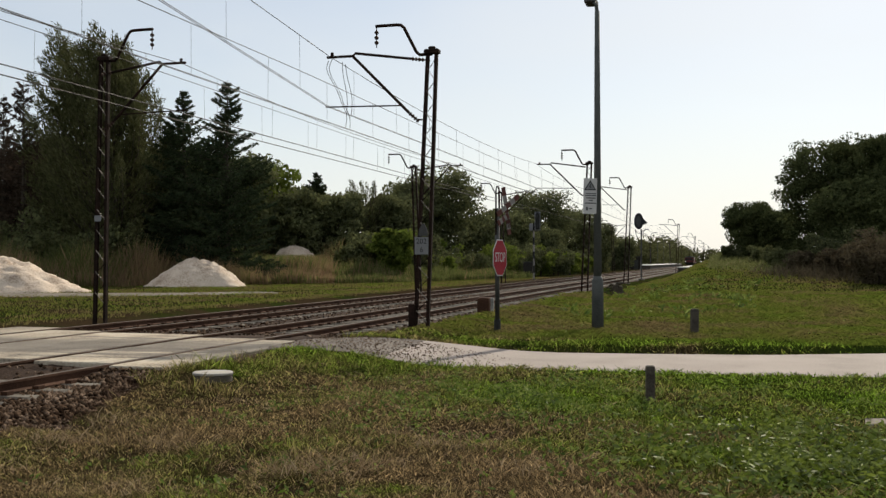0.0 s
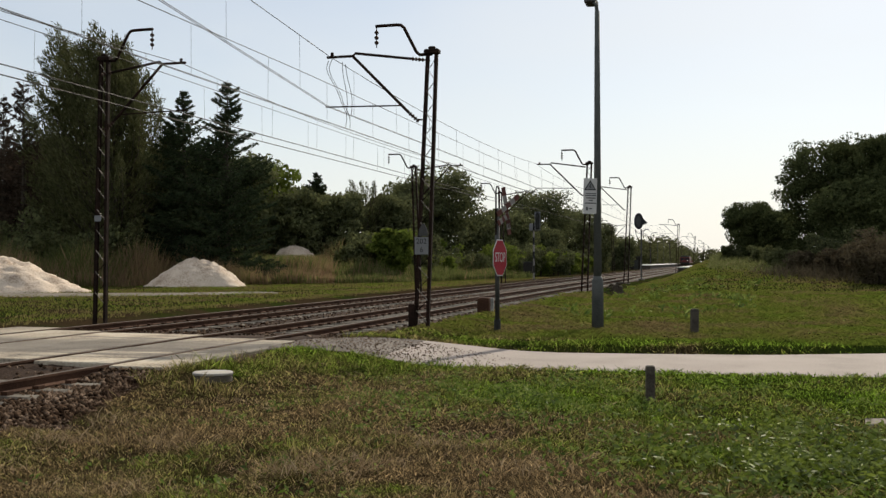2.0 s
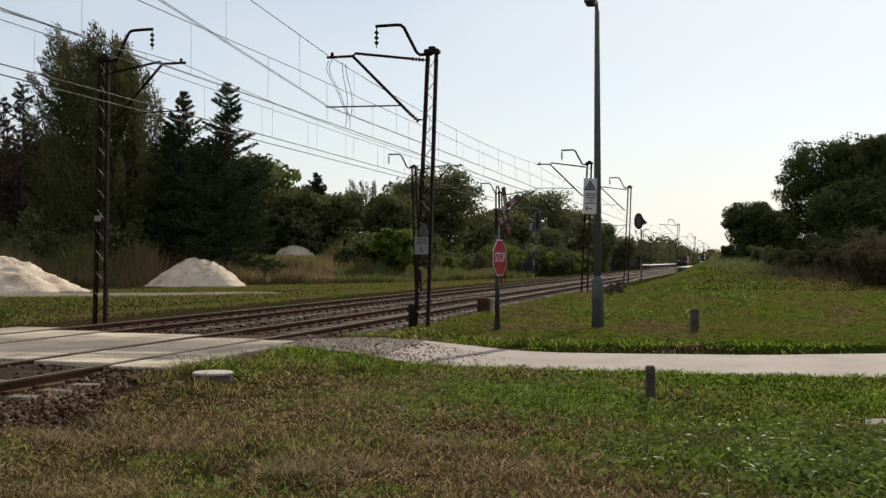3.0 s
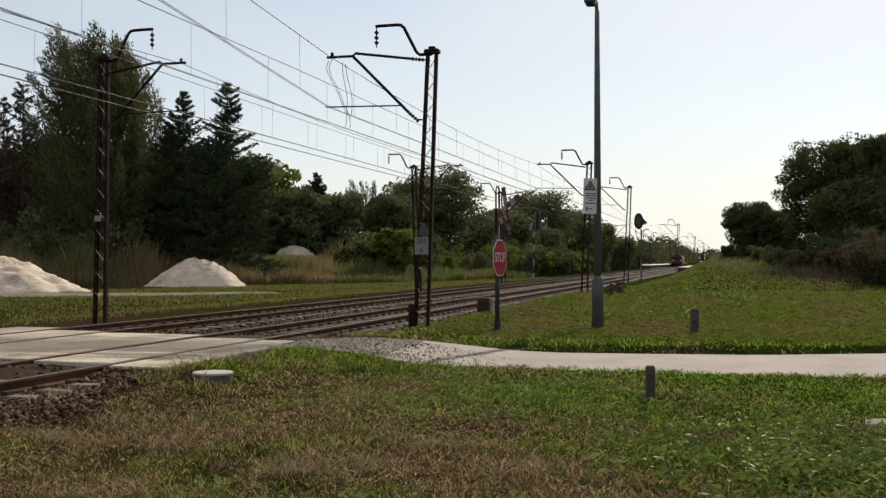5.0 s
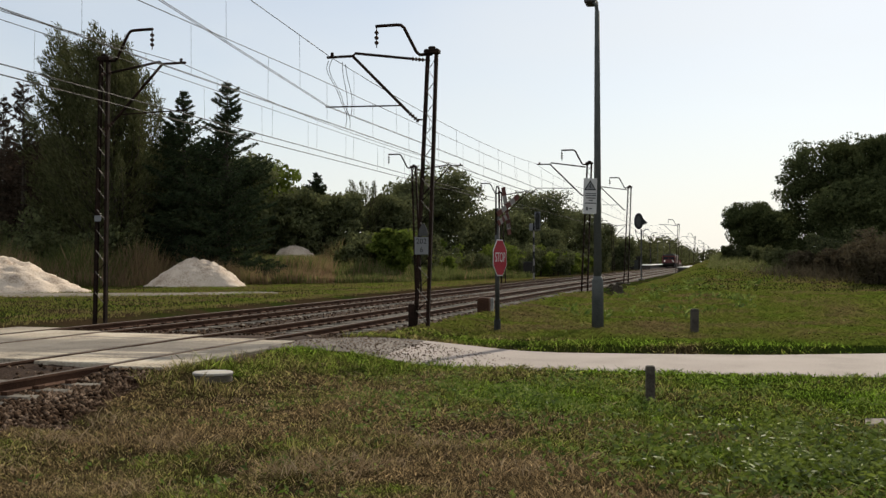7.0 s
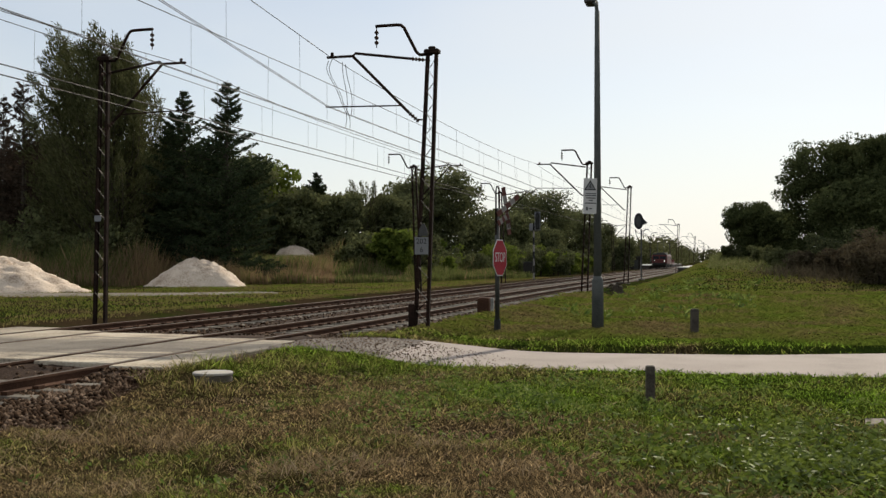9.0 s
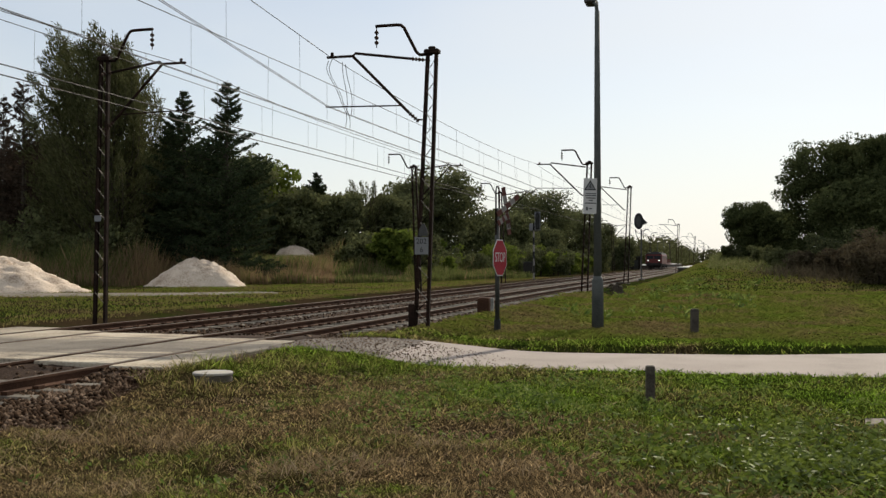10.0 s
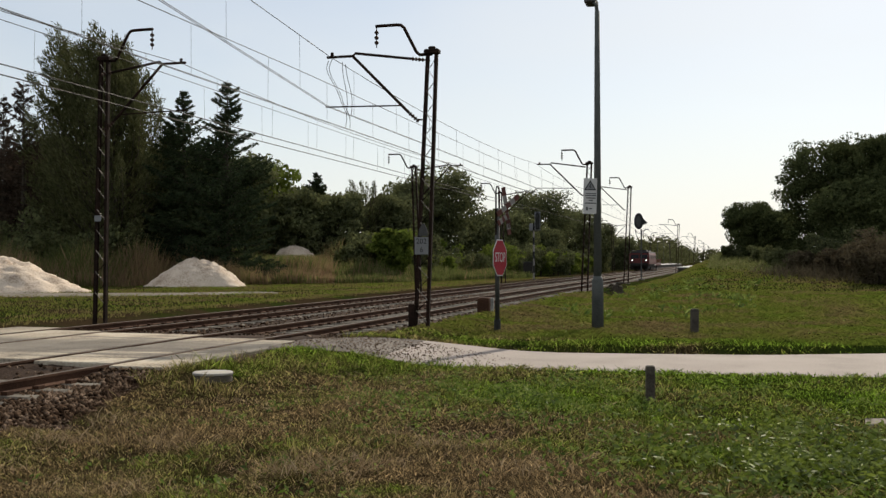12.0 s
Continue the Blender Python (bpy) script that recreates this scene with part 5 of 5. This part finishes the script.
    # straw left by the mower, lying about in wisps
    n, k = 420, 14
    x, y = r.uniform(-6, 2.5, n), 6 + 9 * r.uniform(0, 1, n)
    ok = free(x, y) & (x > -0.86 * y) & (r.uniform(0, 1, n) < 1 - 0.7 * step(-3.5, 0.5, x))
    x, y, turn = np.repeat(x[ok], k), np.repeat(y[ok], k), np.repeat(r.uniform(0, 6.28, ok.sum()), k)
    n = len(x)
    x, y = x + r.normal(0, 0.09, n), y + r.normal(0, 0.06, n)
    blades("mown_straw", x, y, land(x, y) + r.uniform(0.03, 0.07, n), r.uniform(0.02, 0.06, n), 0.006 * r.uniform(0.6, 1.4, n), r.uniform(2, 5, n), r, STRAW, "dry straw-coloured mown grass lying in wisps", "grass", turn + r.normal(0, 0.5, n))
    # long dead stems in ragged clumps
    px, py = [], []
    for cx, cy, n in ((-3.3, 7.5, 220), (-3.0, 7.9, 160), (-5.9, 8.1, 200), (-4.9, 8.3, 180), (-2.5, 8.9, 140), (-6.2, 9.2, 120), (-1.6, 7.9, 90)):
        px.append(cx + r.normal(0, 0.22, n))
        py.append(cy + r.normal(0, 0.12, n))
    x, y = np.concatenate(px), np.concatenate(py)
    n = len(x)
    blades("dead_stems", x, y, land(x, y) - 0.01, r.uniform(0.05, 0.2, n), 0.007 * r.uniform(0.6, 1.4, n), r.uniform(0.5, 2.2, n), r, STRAW, "long dead straw-coloured stems in ragged clumps", "grass")
    # the meadow beyond the tracks and the bank
    n = 110000
    y = 20 + 75 * r.uniform(0, 1, n) ** 0.9
    x = np.where(r.uniform(0, 1, n) < 0.6, r.uniform(-45, -16.2, n), r.uniform(-6, 12, n))
    ok = free(x, y) & ((x < -16) | (y > 38))
    path_y = np.interp(x, [-90, -61, -37, -29, -23.6, -21], [23, 32.5, 42, 46.5, 53.5, 66])
    ok &= ~((np.abs(y - path_y) < 1.6) & (x < -21))
    x, y = x[ok], y[ok]
    n = len(x)
    blades("far_meadow_grass", x, y, land(x, y) - 0.02, r.uniform(0.05, 0.14, n), 0.012 + 0.0008 * y, r.uniform(0.3, 1.0, n), r, FAR_BLADES, "longer rough grass beyond the tracks", "grass")


def weeds():
    r = np.random.RandomState(22)
    # broad-leaved weeds in the turf
    n = 12000
    cx, cy = r.uniform(-5.5, 3.5, n), 6.5 + 9 * r.uniform(0, 1, n) ** 1.1
    amid = np.exp(-((cx + 2.4) / 1.7) ** 2 - ((cy - 12.3) / 1.6) ** 2) + np.exp(-((cx - 0.6) / 1.3) ** 2 - ((cy - 9.3) / 1.4) ** 2) + np.exp(-((cx + 2.3) / 0.3) ** 2 - ((cy - 7.2) / 0.25) ** 2)
    keep = free(cx, cy) & (r.uniform(0, 1, n) < 0.05 + 0.75 * amid) & (np.sin(2.7 * cx + 1.3 * np.sin(2 * cy)) * np.sin(2.3 * cy + 1) > -0.35)
    cx, cy = cx[keep], cy[keep]
    more = 90
    bx, by = r.uniform(-7, 3, more), r.uniform(21.5, 38, more)
    ok = free(bx, by) & (bx > -6)
    cx, cy = np.concatenate([cx, bx[ok]]), np.concatenate([cy, by[ok]])
    c, d = [], []
    for x, y in zip(cx, cy):
        k = r.randint(5, 11)
        a = r.uniform(0, 6.28, k)
        q = r.uniform(0.02, 0.09, k) * (1 + y / 60)
        c.append(np.stack([x + q * np.cos(a), y + q * np.sin(a), float(land(x, y)) + r.uniform(0.02, 0.11, k)], -1))
        d.append(np.stack([np.cos(a), np.sin(a), r.uniform(0.1, 0.9, k)], -1) * 1.6)
    v = leaf_cloud(np.concatenate(c), 0.026, r, np.concatenate(d), 0.42)
    single("broadleaf_weeds", np_mesh("broadleaf_weeds", v, np.arange(len(v)).reshape(-1, 4), WEED), WEED, Matrix(), "bright green broad-leaved weeds in the turf", "weeds", kind="stuff")
    # rank broad-leaved weeds, larger and darker, in one patch
    n = 620
    cx, cy = r.normal(0.8, 0.7, n), r.normal(9.2, 0.85, n)
    c, d = [], []
    for x, y in zip(cx, cy):
        k = r.randint(6, 11)
        a, q = r.uniform(0, 6.28, k), r.uniform(0.02, 0.12, k)
        c.append(np.stack([x + q * np.cos(a), y + q * np.sin(a), float(land(x, y)) + r.uniform(0.03, 0.16, k)], -1))
        d.append(np.stack([np.cos(a), np.sin(a), r.uniform(-0.1, 0.6, k)], -1) * 1.6)
    v = leaf_cloud(np.concatenate(c), 0.037, r, np.concatenate(d), 0.36)
    single("broadleaf_weeds", np_mesh("broadleaf_weeds", v, np.arange(len(v)).reshape(-1, 4), DARK_WEED), DARK_WEED, Matrix(), "rank dark green broad-leaved weeds with shiny leaves", "weeds", kind="stuff")
    # dock-like plants on the slope beside the track
    c, d = [], []
    for _ in range(42):
        y = r.uniform(30, 62)
        x = r.uniform(-5.6, 1.5)
        k = r.randint(10, 26)
        a, q = r.uniform(0, 6.28, k), r.uniform(0.05, 0.38, k)
        c.append(np.stack([x + q * np.cos(a), y + q * np.sin(a), float(land(x, y)) + r.uniform(0.06, 0.28, k)], -1))
        d.append(np.stack([np.cos(a), np.sin(a), r.uniform(0.2, 1.0, k)], -1) * 1.6)
    v = leaf_cloud(np.concatenate(c), 0.11, r, np.concatenate(d), 0.35)
    single("slope_weeds", np_mesh("slope_weeds", v, np.arange(len(v)).reshape(-1, 4), WEED), WEED, Matrix(), "large-leaved light green weeds on the slope beside the track", "weeds", kind="stuff")
    # tall brown weeds before the wood
    n = 80000
    y = 54 + 50 * r.uniform(0, 1, n)
    edge = np.interp(y, [52, 58, 66, 72, 80, 95, 104], [-47, -41, -33, -28, -24, -21.5, -19.5])
    x = edge - r.uniform(0, 1, n) ** 1.2 * 22
    h = (r.uniform(1.0, 2.6, n) * (0.62 + 0.38 * np.sin(0.9 * x + 1.5 * np.sin(0.3 * y)) * np.sin(0.7 * y)) + 0.25) * (0.45 + 0.55 * step(0, 6, edge - x)) * (1 + 0.5 * step(-27, -33, x))
    pick = (np.sin(0.33 * x + 1) * np.sin(0.27 * y) + r.normal(0, 0.35, n)) > 0.12
    pick |= (x / y > -0.40) & (r.uniform(0, 1, n) < 0.8)
    clear = (((x + 35.0) / 3.6) ** 2 + ((y - 62.2) / 2.9) ** 2 > 1) & (((x + 36.3) / 2.8) ** 2 + ((y - 81.2) / 2.4) ** 2 > 1)
    h = np.where((np.abs(x / y + 0.447) < 0.036) & (y < 82), np.minimum(h, 1.8) * np.where(y > 72, 1.3, 0.8), h)
    for sel, mat, label in ((clear & ~pick, TALL_DRY, "tall dry brown weeds and reeds before the wood"), (clear & pick, TALL_GREEN, "tall green weeds before the wood")):
        blades("tall_weeds", x[sel], y[sel], land(x[sel], y[sel]) - 0.05, h[sel], r.uniform(0.03, 0.07, sel.sum()), r.uniform(0.1, 0.45, sel.sum()), r, mat, label, "weeds")
    # dry brownish stalks below the trees of the bank
    n = 3600
    x, y = r.normal(6.6, 1.9, n), r.normal(65, 3.0, n)
    blades("tall_weeds", x, y, land(x, y) - 0.05, r.uniform(0.3, 1.1, n) * r.uniform(0.4, 1, n), r.uniform(0.03, 0.07, n), r.uniform(0.2, 1.0, n), r, SHRUB_BROWN, "dry brownish weed stalks standing before the shrubs", "weeds")
    # rough growth on top of the bank
    n = 16000
    y = 58 + 60 * r.uniform(0, 1, n)
    x = -2.2 + 14 * r.uniform(0, 1, n)
    ok = (y > 66 - 1.2 * (x - 4)) & (x > -1.5 - 0.0 * y)
    x, y = x[ok], y[ok]
    h = r.uniform(0.12, 0.5, len(x)) * (1 + 0.9 * np.clip(np.sin(0.9 * x + 2 * np.sin(0.21 * y)) * np.sin(0.33 * y), 0, 1))
    blades("tall_weeds", x, y, land(x, y) - 0.05, h, r.uniform(0.03, 0.07, len(x)), r.uniform(0.2, 1.3, len(x)), r, BANK_WEED, "rough tall pale weeds on the grassy bank", "weeds")


trees()
shrubs()
far_woods()
meadow_grass()
weeds()


# ---- train ----
def locomotive():
    ob = thing("locomotive", pose(FAR_TRACK, 357.3, RAIL_Z), "low dark red locomotive with lit headlights on the far track", "train")
    L = 15.5
    prof = [(-1.48, 1.0), (1.48, 1.0), (1.5, 1.3), (1.5, 2.5), (1.42, 2.72), (-1.42, 2.72), (-1.5, 2.5), (-1.5, 1.3)]
    s, n = Shape(), len(prof)
    rows = [(0.0, 0.93, 0.0), (0.12, 0.97, 0.0), (0.5, 1.0, 0.0), (L - 0.5, 1.0, 0), (L - 0.12, 0.97, 0), (L, 0.93, 0)]
    vs = [(x * k, y + max(0, (z - 1.8)) * (0.28 if i == 0 else 0), z) for i, (y, k, _) in enumerate(rows) for x, z in prof]
    fs = [tuple(range(n - 1, -1, -1)), tuple(range(n * 5, n * 6))]
    for i in range(5):
        fs += [(i * n + k, i * n + (k + 1) % n, (i + 1) * n + (k + 1) % n, (i + 1) * n + k) for k in range(n)]
    part("body", s.add(vs, fs), LOCO_RED, ob, "maroon body")
    part("roof", Shape().box(0, L / 2 + 0.2, 2.82, 2.7, L - 1.2, 0.26, bevel=0.1), LOCO_GREY, ob, "dusty grey roof")
    for x in (-0.66, 0.66):
        part("windscreen", Shape().box(x, 0.115, 2.17, 1.15, 0.06, 0.56, m=pose(0, 0, 0, -15, 0, 0)), GLASS, ob, "dark windscreen")
    for y in (1.2, 4.2, 6.8, 9.4, 12.0, 14.2):
        for x in (-1.5, 1.5):
            part("side_window", Shape().box(x, y, 2.15, 0.03, 1.1, 0.5), GLASS, ob)
    for x in (-1.0, 1.0):
        lamp = part("headlight_housing", Shape().tube([(x, 0.1, 1.62), (x, -0.10, 1.62)], 0.2, 14), LOCO_DARK, ob)
        part("headlight", Shape().tube([(x, -0.10, 1.62), (x, -0.13, 1.62)], 0.05, 14), LAMP_ON, lamp, "lit round headlight")
        part("buffer", Shape().tube([(x * 0.9, 0.1, 1.05), (x * 0.9, -0.45, 1.05), (x * 0.9, -0.46, 1.05), (x * 0.9, -0.52, 1.05)], [0.1, 0.1, 0.22, 0.22], 12), LOCO_DARK, ob)
    part("buffer_beam", Shape().box(0, 0.05, 0.95, 2.7, 0.25, 0.45, bevel=0.04), LOCO_DARK, ob)
    part("underframe", Shape().box(0, L / 2, 0.8, 2.5, L - 0.6, 0.45), LOCO_DARK, ob)
    for y0 in (3.5, L - 3.5):
        part("bogie", Shape().box(0, y0, 0.55, 2.3, 4.6, 0.4, bevel=0.05), LOCO_DARK, ob)
        for dy in (-1.7, 0, 1.7):
            for x in (-0.75, 0.75):
                part("wheel", Shape().tube([(x - 0.06, y0 + dy, 0.55), (x + 0.06, y0 + dy, 0.55)], 0.55, 18), LOCO_DARK, ob)
    part("roof_box", Shape().box(0, 5.2, 3.05, 1.6, 2.6, 0.3, bevel=0.06), LOCO_GREY, ob)
    part("roof_box", Shape().box(0.2, 10.6, 3.05, 1.4, 3.0, 0.28, bevel=0.06), LOCO_GREY, ob)
    part("hand_rail", Shape().tube([(-1.2, 0.6, 2.9), (-1.2, 0.6, 3.12), (-1.2, L - 0.8, 3.12), (-1.2, L - 0.8, 2.9)], 0.03, 6), MAST_GREY, ob)
    return ob


def flat_wagon():
    ob = thing("flat_wagon", pose(FAR_TRACK, 374.0, RAIL_Z), "low dark red flat wagon with short stakes, behind the locomotive", "wagon")
    L = 13.0
    part("deck", Shape().box(0, L / 2, 1.15, 2.8, L, 0.16, bevel=0.02), BARK, ob)
    for x in (-1.36, 1.36):
        part("side_sill", Shape().box(x, L / 2, 0.98, 0.1, L - 0.1, 0.34, bevel=0.02), LOCO_RED, ob)
        for k in range(7):
            part("stake", Shape().box(x, 0.6 + k * (L - 1.2) / 6, 1.5, 0.09, 0.12, 0.7, bevel=0.01), LOCO_RED, ob)
    for y in (0.0, L):
        for x in (-0.9, 0.9):
            part("buffer", Shape().tube([(x, y, 1.05), (x, y + (-0.5 if y == 0 else 0.5), 1.05)], [0.09, 0.2], 10), LOCO_DARK, ob)
    for y0 in (2.6, L - 2.6):
        part("axle", Shape().tube([(-0.8, y0, 0.46), (0.8, y0, 0.46)], 0.08, 8), LOCO_DARK, ob)
        for x in (-0.75, 0.75):
            part("wheel", Shape().tube([(x - 0.06, y0, 0.46), (x + 0.06, y0, 0.46)], 0.46, 16), LOCO_DARK, ob)
    return ob


train = locomotive()
wagon = flat_wagon()


def motions():
    way = ((0.0, 357.3), (1.0, 339.0), (2.0, 321.0), (3.0, 303.2), (4.0, 285.8), (5.0, 268.6), (6.0, 251.8), (7.0, 235.3),
           (8.0, 219.1), (9.0, 203.2), (10.0, 187.5), (11.0, 172.0), (12.0, 156.5))
    walk(train, [(t, pose(FAR_TRACK, y, RAIL_Z)) for t, y in way])
    walk(wagon, [(t, pose(FAR_TRACK, y + 16.6, RAIL_Z)) for t, y in way])


motions()
